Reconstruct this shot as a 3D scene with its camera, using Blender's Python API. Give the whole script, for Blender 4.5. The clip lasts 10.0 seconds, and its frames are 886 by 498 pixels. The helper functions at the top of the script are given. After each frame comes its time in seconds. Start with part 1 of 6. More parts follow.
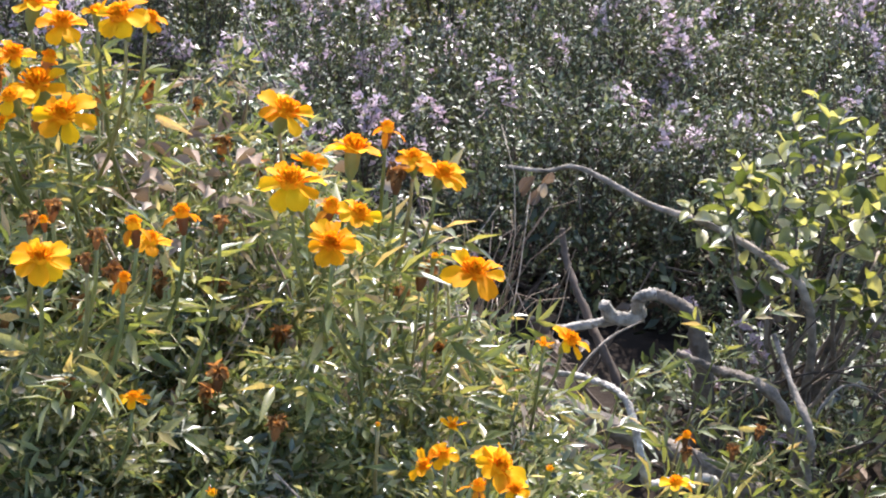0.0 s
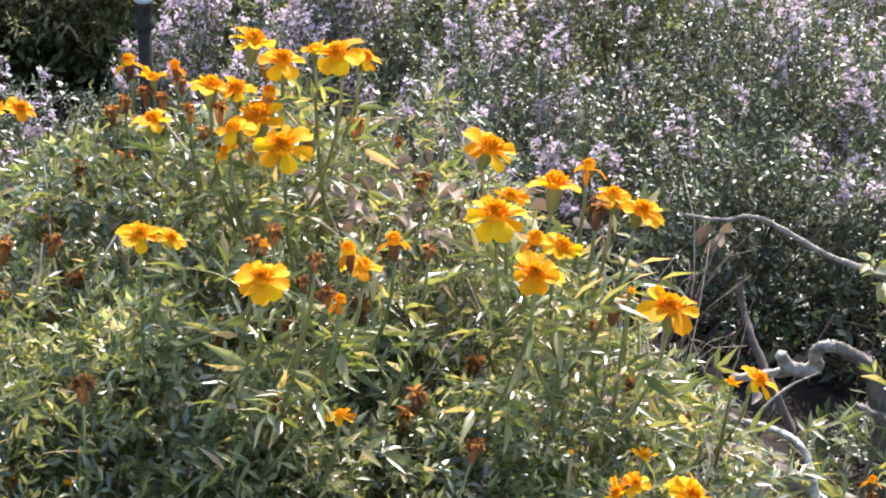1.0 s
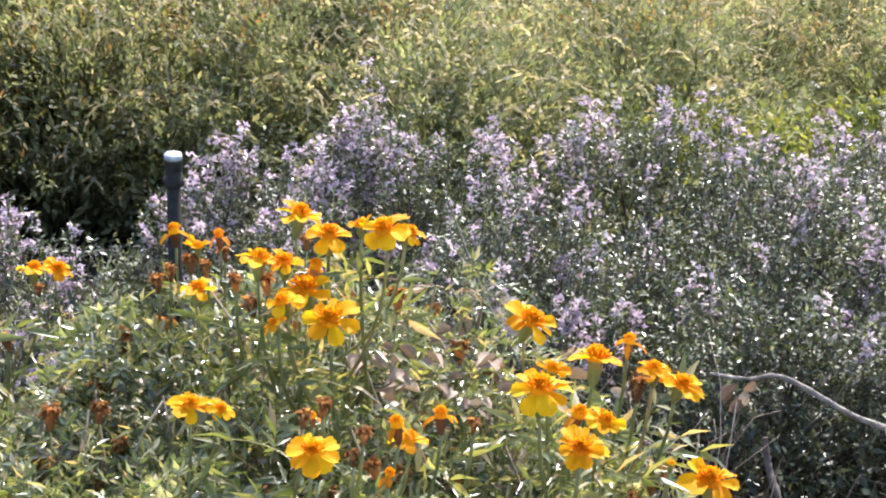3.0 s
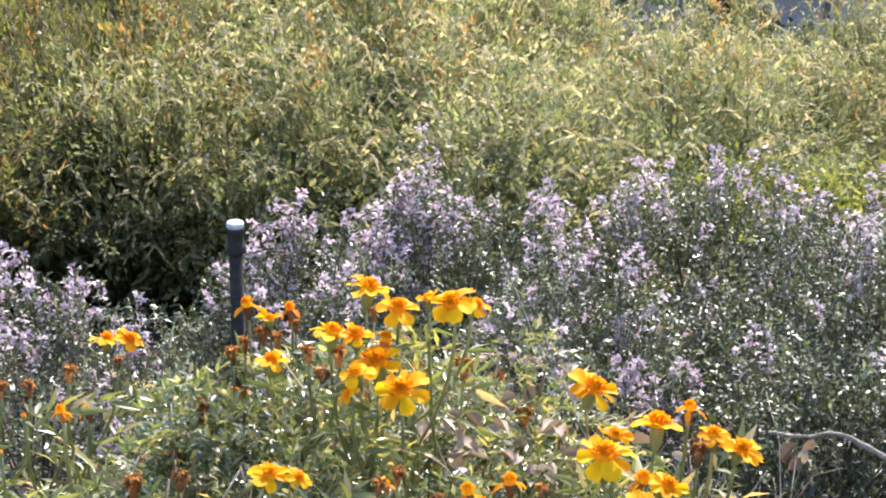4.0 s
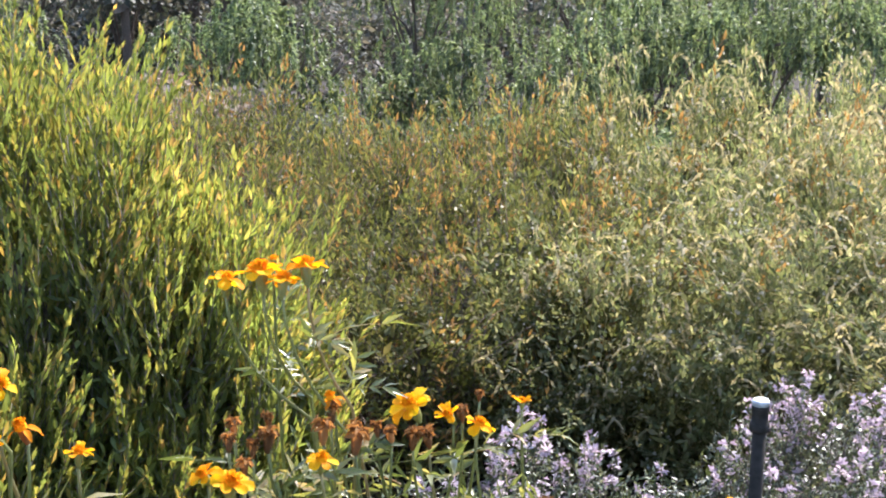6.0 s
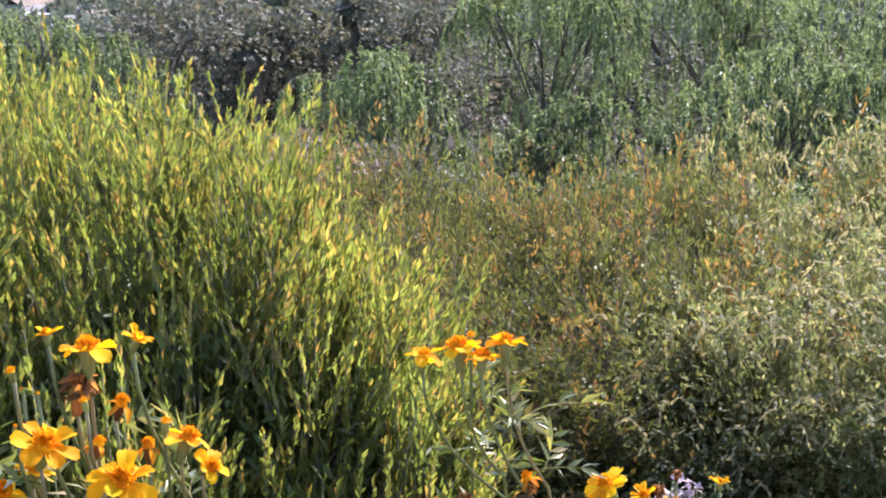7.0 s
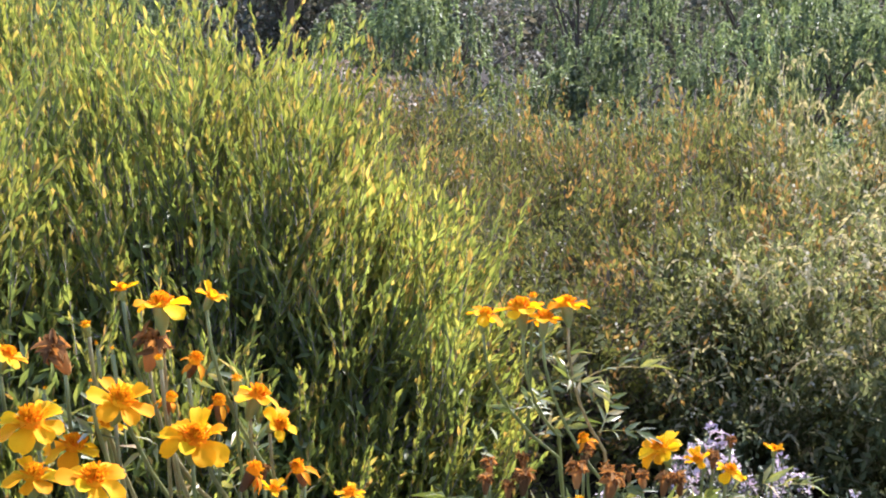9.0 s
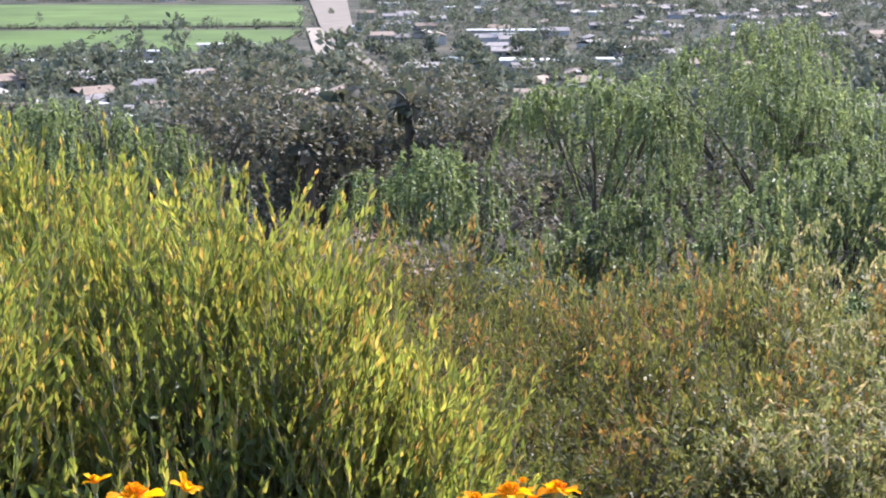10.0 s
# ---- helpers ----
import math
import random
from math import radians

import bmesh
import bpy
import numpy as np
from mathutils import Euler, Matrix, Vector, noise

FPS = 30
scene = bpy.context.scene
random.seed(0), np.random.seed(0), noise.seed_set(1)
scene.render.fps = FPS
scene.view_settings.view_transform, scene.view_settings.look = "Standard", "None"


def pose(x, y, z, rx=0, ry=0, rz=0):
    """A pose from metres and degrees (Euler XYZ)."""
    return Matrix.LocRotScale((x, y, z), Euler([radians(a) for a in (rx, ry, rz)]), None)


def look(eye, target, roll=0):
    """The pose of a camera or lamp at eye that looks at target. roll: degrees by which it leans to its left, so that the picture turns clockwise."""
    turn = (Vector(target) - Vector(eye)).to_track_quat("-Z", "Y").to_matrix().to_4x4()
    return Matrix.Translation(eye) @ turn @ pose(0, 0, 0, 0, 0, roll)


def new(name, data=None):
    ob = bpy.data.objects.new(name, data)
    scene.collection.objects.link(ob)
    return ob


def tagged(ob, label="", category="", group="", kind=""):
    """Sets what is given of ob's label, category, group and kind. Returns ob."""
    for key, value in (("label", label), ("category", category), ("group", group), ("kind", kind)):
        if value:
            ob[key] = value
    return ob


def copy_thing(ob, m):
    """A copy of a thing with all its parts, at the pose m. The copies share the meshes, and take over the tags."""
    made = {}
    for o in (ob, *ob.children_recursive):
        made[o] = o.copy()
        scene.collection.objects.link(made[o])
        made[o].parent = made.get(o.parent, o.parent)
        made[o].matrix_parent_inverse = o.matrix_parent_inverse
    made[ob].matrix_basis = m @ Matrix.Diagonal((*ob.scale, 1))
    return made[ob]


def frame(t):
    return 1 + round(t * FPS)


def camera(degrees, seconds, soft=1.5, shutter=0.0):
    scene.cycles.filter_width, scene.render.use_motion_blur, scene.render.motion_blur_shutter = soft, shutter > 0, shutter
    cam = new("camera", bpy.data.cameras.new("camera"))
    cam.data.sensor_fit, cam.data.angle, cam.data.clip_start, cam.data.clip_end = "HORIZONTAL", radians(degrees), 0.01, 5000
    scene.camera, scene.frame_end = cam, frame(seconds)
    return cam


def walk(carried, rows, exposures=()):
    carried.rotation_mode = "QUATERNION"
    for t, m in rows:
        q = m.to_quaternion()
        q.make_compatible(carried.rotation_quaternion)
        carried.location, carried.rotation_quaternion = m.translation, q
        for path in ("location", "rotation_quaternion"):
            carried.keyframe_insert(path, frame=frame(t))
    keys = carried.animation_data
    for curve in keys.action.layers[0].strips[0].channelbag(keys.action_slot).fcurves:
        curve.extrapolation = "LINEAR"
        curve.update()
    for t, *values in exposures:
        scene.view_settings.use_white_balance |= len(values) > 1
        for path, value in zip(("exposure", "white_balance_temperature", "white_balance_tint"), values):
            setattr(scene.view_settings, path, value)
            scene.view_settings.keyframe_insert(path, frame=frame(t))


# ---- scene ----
cam = camera(32.0, 10.0, soft=2.0)
PATH = [
    (0.0, look((0.0617, 0.0467, 1.5680), (0.4689, 2.5601, -0.0185), 5.65)),
    (0.5, look((0.0712, 0.0343, 1.5753), (0.4285, 2.5579, -0.0070), 5.66)),
    (0.7, look((0.0479, 0.0605, 1.5750), (0.3484, 2.5826, -0.0215), 5.83)),
    (1.0, look((0.0327, 0.0072, 1.5769), (0.1234, 2.5890, 0.0517), 3.65)),
    (1.5, look((0.0004, 0.0026, 1.5928), (-0.1263, 2.6501, 0.1875), 2.90)),
    (2.0, look((-0.0038, -0.0108, 1.6001), (-0.1023, 2.6863, 0.2901), 3.19)),
    (2.5, look((0.0000, 0.0000, 1.6000), (-0.0000, 2.7142, 0.3220), 3.71)),
    (2.7, look((0.0101, 0.0004, 1.5981), (0.0505, 2.7153, 0.3223), 3.74)),
    (3.8, look((0.0004, -0.0482, 1.6363), (0.0194, 2.6881, 0.4066), 2.52)),
    (4.0, look((-0.0013, -0.0502, 1.6369), (-0.0587, 2.7087, 0.4600), 1.65)),
    (4.5, look((-0.0175, -0.0794, 1.6431), (-0.2488, 2.7026, 0.5445), 0.83)),
    (5.0, look((-0.0934, -0.1242, 1.6478), (-0.4171, 2.6443, 0.5383), 1.36)),
    (5.2, look((-0.1558, -0.1814, 1.6733), (-0.5343, 2.5911, 0.5916), 1.53)),
    (5.5, look((-0.3015, -0.0980, 1.6305), (-0.8321, 2.6793, 0.6282), 0.78)),
    (5.6, look((-0.3306, -0.0946, 1.6203), (-0.9247, 2.6792, 0.6441), 0.66)),
    (6.0, look((-0.3460, -0.1425, 1.6318), (-1.1238, 2.6258, 0.7764), -0.19)),
    (6.2, look((-0.3661, -0.1216, 1.6408), (-1.1600, 2.6567, 0.8339), -0.45)),
    (7.3, look((-0.4236, -0.1313, 1.6438), (-1.5131, 2.5629, 0.8995), -1.52)),
    (7.5, look((-0.4180, -0.1303, 1.6460), (-1.5282, 2.5537, 0.8951), -1.61)),
    (8.0, look((-0.4204, -0.1308, 1.6568), (-1.5337, 2.5508, 0.9022), -0.88)),
    (8.5, look((-0.4379, -0.1192, 1.6497), (-1.5219, 2.5554, 0.8303), -0.17)),
    (9.0, look((-0.4538, -0.1328, 1.6638), (-1.5055, 2.5372, 0.7890), 0.34)),
    (9.5, look((-0.4437, -0.1140, 1.6721), (-1.5103, 2.5885, 0.9244), 0.62)),
    (10.0, look((-0.4339, -0.1088, 1.6774), (-1.5499, 2.6176, 1.1103), -0.04)),
]
walk(cam, PATH, [(0.0, 1.68, 6320, 17), (0.6, 1.7, 6320, 17), (1.0, 1.86, 6300, 17), (1.4, 1.95, 6280, 17), (2.5, 1.82, 6300, 17), (3.9, 1.94, 6300, 17), (4.5, 1.86, 6320, 17), (5.4, 1.94, 6300, 17), (6.0, 1.89, 6200, 17), (7.5, 1.74, 6120, 18), (9.4, 1.88, 6150, 18), (10.0, 1.59, 6200, 17)])

# ---- light ----
SUN_AZ, SUN_EL = 14.0, 39.0  # degrees right of +Y, degrees up
world = bpy.data.worlds.new("sky")
scene.world = world
world.use_nodes = True
wn = world.node_tree.nodes
sky = wn.new("ShaderNodeTexSky")
sky.sky_type, sky.sun_disc = "NISHITA", False
sky.sun_elevation, sky.sun_rotation = radians(SUN_EL), radians(SUN_AZ)
world.node_tree.links.new(sky.outputs[0], wn["Background"].inputs[0])
wn["Background"].inputs[1].default_value = 0.15
sun_way = Vector((math.sin(radians(SUN_AZ)) * math.cos(radians(SUN_EL)), math.cos(radians(SUN_AZ)) * math.cos(radians(SUN_EL)), math.sin(radians(SUN_EL))))
sun = new("sun", bpy.data.lights.new("sun", "SUN"))
sun.data.energy, sun.data.angle, sun.data.color = 3.7, radians(0.53), (1.0, 0.95, 0.88)
sun.matrix_world = look(sun_way * 60, (0, 0, 0))
rng = np.random.default_rng(7)


# ---- materials ----
def material(name):
    mat = bpy.data.materials.new(name)
    mat.use_nodes = True
    nt = mat.node_tree
    return mat, nt, nt.nodes["Principled BSDF"], nt.nodes["Material Output"]


def varied(nt, stops, per="island"):
    """A colour ramp driven by a number of each piece's own."""
    ramp = nt.nodes.new("ShaderNodeValToRGB")
    el = ramp.color_ramp.elements
    while len(el) < len(stops):
        el.new(0.5)
    for e, (p, c) in zip(el, stops):
        e.position, e.color = p, (*c, 1)
    geo = nt.nodes.new("ShaderNodeNewGeometry")
    info = nt.nodes.new("ShaderNodeObjectInfo")
    add = nt.nodes.new("ShaderNodeMath")
    add.operation = "ADD"
    fract = nt.nodes.new("ShaderNodeMath")
    fract.operation = "FRACT"
    nt.links.new(geo.outputs["Random Per Island"], add.inputs[0])
    nt.links.new(info.outputs["Random"], add.inputs[1])
    nt.links.new(add.outputs[0], fract.inputs[0])
    nt.links.new(fract.outputs[0], ramp.inputs[0])
    return ramp.outputs[0]


def mottled(nt, colour, scale, low=0.75, high=1.2, detail=3):
    """Darkens and lightens a colour by noise at a real size."""
    tex = nt.nodes.new("ShaderNodeTexNoise")
    tex.inputs["Scale"].default_value, tex.inputs["Detail"].default_value = scale, detail
    where = nt.nodes.new("ShaderNodeTexCoord")
    nt.links.new(where.outputs["Object"], tex.inputs["Vector"])
    span = nt.nodes.new("ShaderNodeMapRange")
    span.inputs["From Min"].default_value, span.inputs["From Max"].default_value = 0.3, 0.7
    span.inputs["To Min"].default_value, span.inputs["To Max"].default_value = low, high
    nt.links.new(tex.outputs["Fac"], span.inputs["Value"])
    mul = nt.nodes.new("ShaderNodeVectorMath")
    mul.operation = "SCALE"
    nt.links.new(colour, mul.inputs[0])
    nt.links.new(span.outputs[0], mul.inputs["Scale"])
    return mul.outputs[0]


def leafy(name, stops, through_light=0.45, rough=0.42, noise_scale=60.0, warm=(1.25, 1.2, 0.5), shine=0.5, patches=0.0):
    """Foliage: glossy, and letting light through in a warmer tone."""
    mat, nt, bsdf, out = material(name)
    col = mottled(nt, varied(nt, stops), noise_scale)
    if patches:
        col = mottled(nt, col, patches, 0.55, 1.4, 2)
    nt.links.new(col, bsdf.inputs["Base Color"])
    bsdf.inputs["Roughness"].default_value, bsdf.inputs["Specular IOR Level"].default_value = rough, shine
    tint = nt.nodes.new("ShaderNodeVectorMath")
    tint.operation = "MULTIPLY"
    tint.inputs[1].default_value = warm
    nt.links.new(col, tint.inputs[0])
    trans = nt.nodes.new("ShaderNodeBsdfTranslucent")
    nt.links.new(tint.outputs[0], trans.inputs["Color"])
    mix = nt.nodes.new("ShaderNodeMixShader")
    mix.inputs[0].default_value = through_light
    nt.links.new(bsdf.outputs[0], mix.inputs[1])
    nt.links.new(trans.outputs[0], mix.inputs[2])
    nt.links.new(mix.outputs[0], out.inputs["Surface"])
    return mat


def solid(name, stops, rough=0.8, noise_scale=20.0, low=0.7, high=1.25, bump=0.0, bump_scale=80.0, metal=0.0, shine=0.5):
    mat, nt, bsdf, out = material(name)
    nt.links.new(mottled(nt, varied(nt, stops), noise_scale, low, high), bsdf.inputs["Base Color"])
    bsdf.inputs["Roughness"].default_value, bsdf.inputs["Metallic"].default_value = rough, metal
    bsdf.inputs["Specular IOR Level"].default_value = shine
    if bump:
        tex = nt.nodes.new("ShaderNodeTexNoise")
        tex.inputs["Scale"].default_value, tex.inputs["Detail"].default_value = bump_scale, 6
        where = nt.nodes.new("ShaderNodeTexCoord")
        nt.links.new(where.outputs["Object"], tex.inputs["Vector"])
        b = nt.nodes.new("ShaderNodeBump")
        b.inputs["Strength"].default_value, b.inputs["Distance"].default_value = bump, 0.02
        nt.links.new(tex.outputs["Fac"], b.inputs["Height"])
        nt.links.new(b.outputs[0], bsdf.inputs["Normal"])
    return mat


M_PETAL = leafy("marigold_petal", [(0, (0.9, 0.34, 0.002)), (0.5, (0.93, 0.45, 0.003)), (1, (0.94, 0.57, 0.006))], 0.5, 0.65, 150, (1.0, 0.97, 0.5), 0.15)
M_PETAL_OLD = leafy("faded_petal", [(0, (0.70, 0.22, 0.012)), (1, (0.82, 0.32, 0.015))], 0.4, 0.8, 150, (1.0, 0.9, 0.7), 0.12)
M_DISC = leafy("marigold_disc", [(0, (0.84, 0.3, 0.005)), (0.6, (0.91, 0.42, 0.006)), (1, (0.93, 0.54, 0.01))], 0.45, 0.8, 200, (1.1, 0.95, 0.6), 0.12)
M_DRIED = leafy("dried_head", [(0, (0.12, 0.07, 0.034)), (0.6, (0.27, 0.145, 0.06)), (1, (0.5, 0.28, 0.1))], 0.5, 0.85, 150, (1.35, 0.98, 0.55), 0.12)
M_CALYX = leafy("calyx", [(0, (0.19, 0.21, 0.06)), (1, (0.3, 0.3, 0.1))], 0.32, 0.5, 150)
M_STEM = leafy("marigold_stem", [(0, (0.15, 0.17, 0.06)), (0.65, (0.24, 0.25, 0.1)), (1, (0.3, 0.23, 0.12))], 0.3, 0.4, 60)
M_LEAF = leafy("marigold_leaf", [(0, (0.07, 0.095, 0.032)), (0.5, (0.15, 0.175, 0.056)), (0.85, (0.27, 0.26, 0.1)), (1, (0.46, 0.33, 0.18))], 0.44, 0.3, 60, (1.55, 1.42, 0.7), 0.65)
M_LEAF_LOW = leafy("marigold_inner_leaf", [(0, (0.06, 0.085, 0.036)), (0.45, (0.14, 0.168, 0.068)), (0.82, (0.3, 0.305, 0.155)), (1, (0.5, 0.42, 0.27))], 0.36, 0.24, 60, (1.45, 1.4, 0.75), 0.85, 9.0)
M_ROSE = leafy("rosemary_leaf", [(0, (0.03, 0.042, 0.022)), (0.55, (0.08, 0.1, 0.05)), (0.88, (0.22, 0.24, 0.13)), (1, (0.38, 0.37, 0.25))], 0.22, 0.38, 60, (1.4, 1.4, 0.7), 0.45, 5.0)
M_ROSE_FLOWER = leafy("rosemary_flower", [(0, (0.38, 0.29, 0.35)), (0.6, (0.55, 0.44, 0.5)), (1, (0.74, 0.64, 0.66))], 0.45, 0.6, 90, (1.0, 0.94, 0.96))
M_BARK = solid("grey_bark", [(0, (0.14, 0.112, 0.085)), (1, (0.27, 0.225, 0.175))], 0.85, 40, 0.4, 1.35, 0.5, 90)
M_BLEACHED = solid("bleached_wood", [(0, (0.36, 0.325, 0.27)), (1, (0.48, 0.44, 0.38))], 0.85, 60, 0.4, 1.25, 0.6, 110, shine=0.2)
M_TWIG = solid("dark_twig", [(0, (0.06, 0.045, 0.035)), (1, (0.14, 0.1, 0.07))], 0.85, 40, 0.6, 1.3)
M_OVAL = leafy("leathery_leaf", [(0, (0.03, 0.048, 0.02)), (0.45, (0.08, 0.105, 0.042)), (0.7, (0.27, 0.28, 0.12)), (1, (0.56, 0.53, 0.33))], 0.38, 0.32, 40, (1.5, 1.4, 0.5), 0.5)
M_DRYLEAF = leafy("dry_leaf", [(0, (0.20, 0.14, 0.10)), (0.6, (0.34, 0.26, 0.19)), (1, (0.5, 0.43, 0.34))], 0.15, 0.8, 60, (1.1, 0.95, 0.7), 0.3)
M_BUSH = leafy("green_shoot", [(0, (0.09, 0.12, 0.048)), (0.55, (0.16, 0.2, 0.07)), (1, (0.24, 0.265, 0.09))], 0.56, 0.45, 30, (1.5, 1.45, 0.72), 0.3, 3.0)
M_BUSH_TIP = leafy("shoot_tip", [(0, (0.125, 0.165, 0.05)), (0.5, (0.21, 0.24, 0.068)), (0.85, (0.33, 0.3, 0.09)), (1, (0.42, 0.26, 0.1))], 0.54, 0.45, 30, (1.35, 1.25, 0.65), 0.3, 3.0)
M_OLIVE = leafy("olive_brush", [(0, (0.068, 0.082, 0.032)), (0.5, (0.115, 0.128, 0.048)), (0.85, (0.165, 0.165, 0.066)), (1, (0.24, 0.2, 0.09))], 0.42, 0.7, 30, (1.4, 1.3, 0.7), 0.12, 3.5)
M_RUST = leafy("rust_seed_spray", [(0, (0.2, 0.12, 0.05)), (0.6, (0.3, 0.185, 0.075)), (1, (0.36, 0.26, 0.1))], 0.42, 0.7, 30, (1.3, 1.1, 0.65), 0.15)
M_STRAW = leafy("straw_brush", [(0, (0.125, 0.15, 0.068)), (0.4, (0.185, 0.2, 0.092)), (0.8, (0.265, 0.262, 0.132)), (1, (0.36, 0.325, 0.19))], 0.42, 0.8, 30, (1.25, 1.22, 0.78), 0.08, 3.5)
M_PLUME = leafy("pale_plume", [(0, (0.36, 0.305, 0.175)), (1, (0.52, 0.45, 0.29))], 0.45, 0.85, 30, (1.15, 1.1, 0.75), 0.08)
M_TUFT = leafy("pale_seed_tuft", [(0, (0.42, 0.38, 0.28)), (1, (0.66, 0.61, 0.48))], 0.4, 0.8, 30, (1, 1, 0.95))
M_GREENPATCH = leafy("bright_shrub", [(0, (0.1, 0.125, 0.035)), (0.6, (0.2, 0.23, 0.06)), (1, (0.32, 0.32, 0.11))], 0.42, 0.65, 30, (1.35, 1.25, 0.55), 0.15, 4.0)
M_PEPPER = leafy("pepper_tree_leaf", [(0, (0.09, 0.122, 0.066)), (0.6, (0.165, 0.205, 0.11)), (1, (0.28, 0.32, 0.175))], 0.5, 0.5, 3, (1.35, 1.38, 0.85), 0.4, 0.5)
M_GROVE = leafy("grove_leaf", [(0, (0.055, 0.065, 0.05)), (0.5, (0.095, 0.10, 0.075)), (0.8, (0.14, 0.125, 0.1)), (1, (0.23, 0.19, 0.155))], 0.3, 0.65, 2, (1.2, 1.2, 0.85), 0.3)
# valley haze is put into these leaf tones: lighter and greyer than the leaves
M_TOWNTREE = leafy("town_tree_leaf", [(0, (0.085, 0.1, 0.08)), (0.6, (0.13, 0.145, 0.11)), (1, (0.2, 0.205, 0.16))], 0.3, 0.8, 0.5, (1.1, 1.1, 0.9), 0.1, 0.05)
M_POST = solid("grey_pipe", [(0, (0.03, 0.027, 0.024)), (1, (0.036, 0.032, 0.028))], 0.8, 60, 0.75, 1.25, shine=0.08)
M_CAP = solid("chalky_cap", [(0, (0.42, 0.44, 0.44)), (1, (0.5, 0.52, 0.52))], 0.6, 90, 0.7, 1.15)
M_FIELD = solid("crop_field", [(0, (0.075, 0.118, 0.034)), (1, (0.092, 0.134, 0.042))], 0.95, 0.012, 0.75, 1.25, shine=0.1)
M_ROAD = solid("pale_road", [(0, (0.17, 0.145, 0.118)), (1, (0.2, 0.172, 0.145))], 0.95, 0.05, 0.85, 1.1, shine=0.1)
M_DIRT = solid("pale_dirt", [(0, (0.22, 0.18, 0.14)), (1, (0.27, 0.22, 0.17))], 0.95, 0.2, 0.8, 1.15)


def ground_material():
    mat, nt, bsdf, out = material("ground_soil")
    pos = nt.nodes.new("ShaderNodeNewGeometry")
    fine = nt.nodes.new("ShaderNodeTexNoise")
    fine.inputs["Scale"].default_value, fine.inputs["Detail"].default_value = 14, 8
    nt.links.new(pos.outputs["Position"], fine.inputs["Vector"])
    # soil colours lowered to imitate the shade among the shrubs and old wood
    soil = nt.nodes.new("ShaderNodeValToRGB")
    soil.color_ramp.elements[0].color, soil.color_ramp.elements[1].color = (0.012, 0.009, 0.007, 1), (0.045, 0.034, 0.025, 1)
    soil.color_ramp.elements[0].position, soil.color_ramp.elements[1].position = 0.3, 0.75
    nt.links.new(fine.outputs["Fac"], soil.inputs[0])
    broad = nt.nodes.new("ShaderNodeTexNoise")
    broad.inputs["Scale"].default_value, broad.inputs["Detail"].default_value = 0.02, 6
    nt.links.new(pos.outputs["Position"], broad.inputs["Vector"])
    land = nt.nodes.new("ShaderNodeValToRGB")
    land.color_ramp.elements[0].color, land.color_ramp.elements[1].color = (0.03, 0.034, 0.024, 1), (0.085, 0.075, 0.058, 1)
    land.color_ramp.elements[0].position, land.color_ramp.elements[1].position = 0.4, 0.65
    nt.links.new(broad.outputs["Fac"], land.inputs[0])
    sep = nt.nodes.new("ShaderNodeSeparateXYZ")
    nt.links.new(pos.outputs["Position"], sep.inputs[0])
    span = nt.nodes.new("ShaderNodeMapRange")
    span.inputs["From Min"].default_value, span.inputs["From Max"].default_value = 150, 480
    nt.links.new(sep.outputs["Y"], span.inputs["Value"])
    mix = nt.nodes.new("ShaderNodeMix")
    mix.data_type = "RGBA"
    nt.links.new(span.outputs[0], mix.inputs["Factor"])
    nt.links.new(soil.outputs[0], mix.inputs["A"])
    nt.links.new(land.outputs[0], mix.inputs["B"])
    nt.links.new(mix.outputs["Result"], bsdf.inputs["Base Color"])
    bsdf.inputs["Roughness"].default_value, bsdf.inputs["Specular IOR Level"].default_value = 0.95, 0.08
    b = nt.nodes.new("ShaderNodeBump")
    b.inputs["Strength"].default_value, b.inputs["Distance"].default_value = 0.7, 0.03
    nt.links.new(fine.outputs["Fac"], b.inputs["Height"])
    nt.links.new(b.outputs[0], bsdf.inputs["Normal"])
    return mat


M_GROUND = ground_material()


# ---- builders ----
def ground_z(x, y):
    """The hillside: level by the camera, then falling to a valley floor."""
    s = -0.26 * x + 0.966 * y - 1.5
    s = s if s > 10 else math.log1p(math.exp(s * 3)) / 3
    side = 6 * (1 - math.exp(-0.4 * max(x - 2.5, 0) / 6))
    return -62 * (1 - math.exp(-0.25 * s / 62)) - side


def mesh_of(name, verts, faces, mat, smooth=True):
    me = bpy.data.meshes.new(name)
    me.from_pydata([tuple(v) for v in verts], [], [tuple(f) for f in faces])
    me.materials.append(mat)
    if smooth:
        me.polygons.foreach_set("use_smooth", np.ones(len(me.polygons), bool))
    me.update()
    return me


def put(name, me, parent=None, m=None, label="", kind=""):
    ob = new(name, me)
    if parent is not None:
        ob.parent = parent
    if m is not None:
        ob.matrix_basis = m
    return tagged(ob, label, kind=kind)


def empty(name, at, label, category, group="", kind=""):
    ob = new(name)
    ob.empty_display_size = 0.05
    ob.location = at
    return tagged(ob, label, category, group, kind)


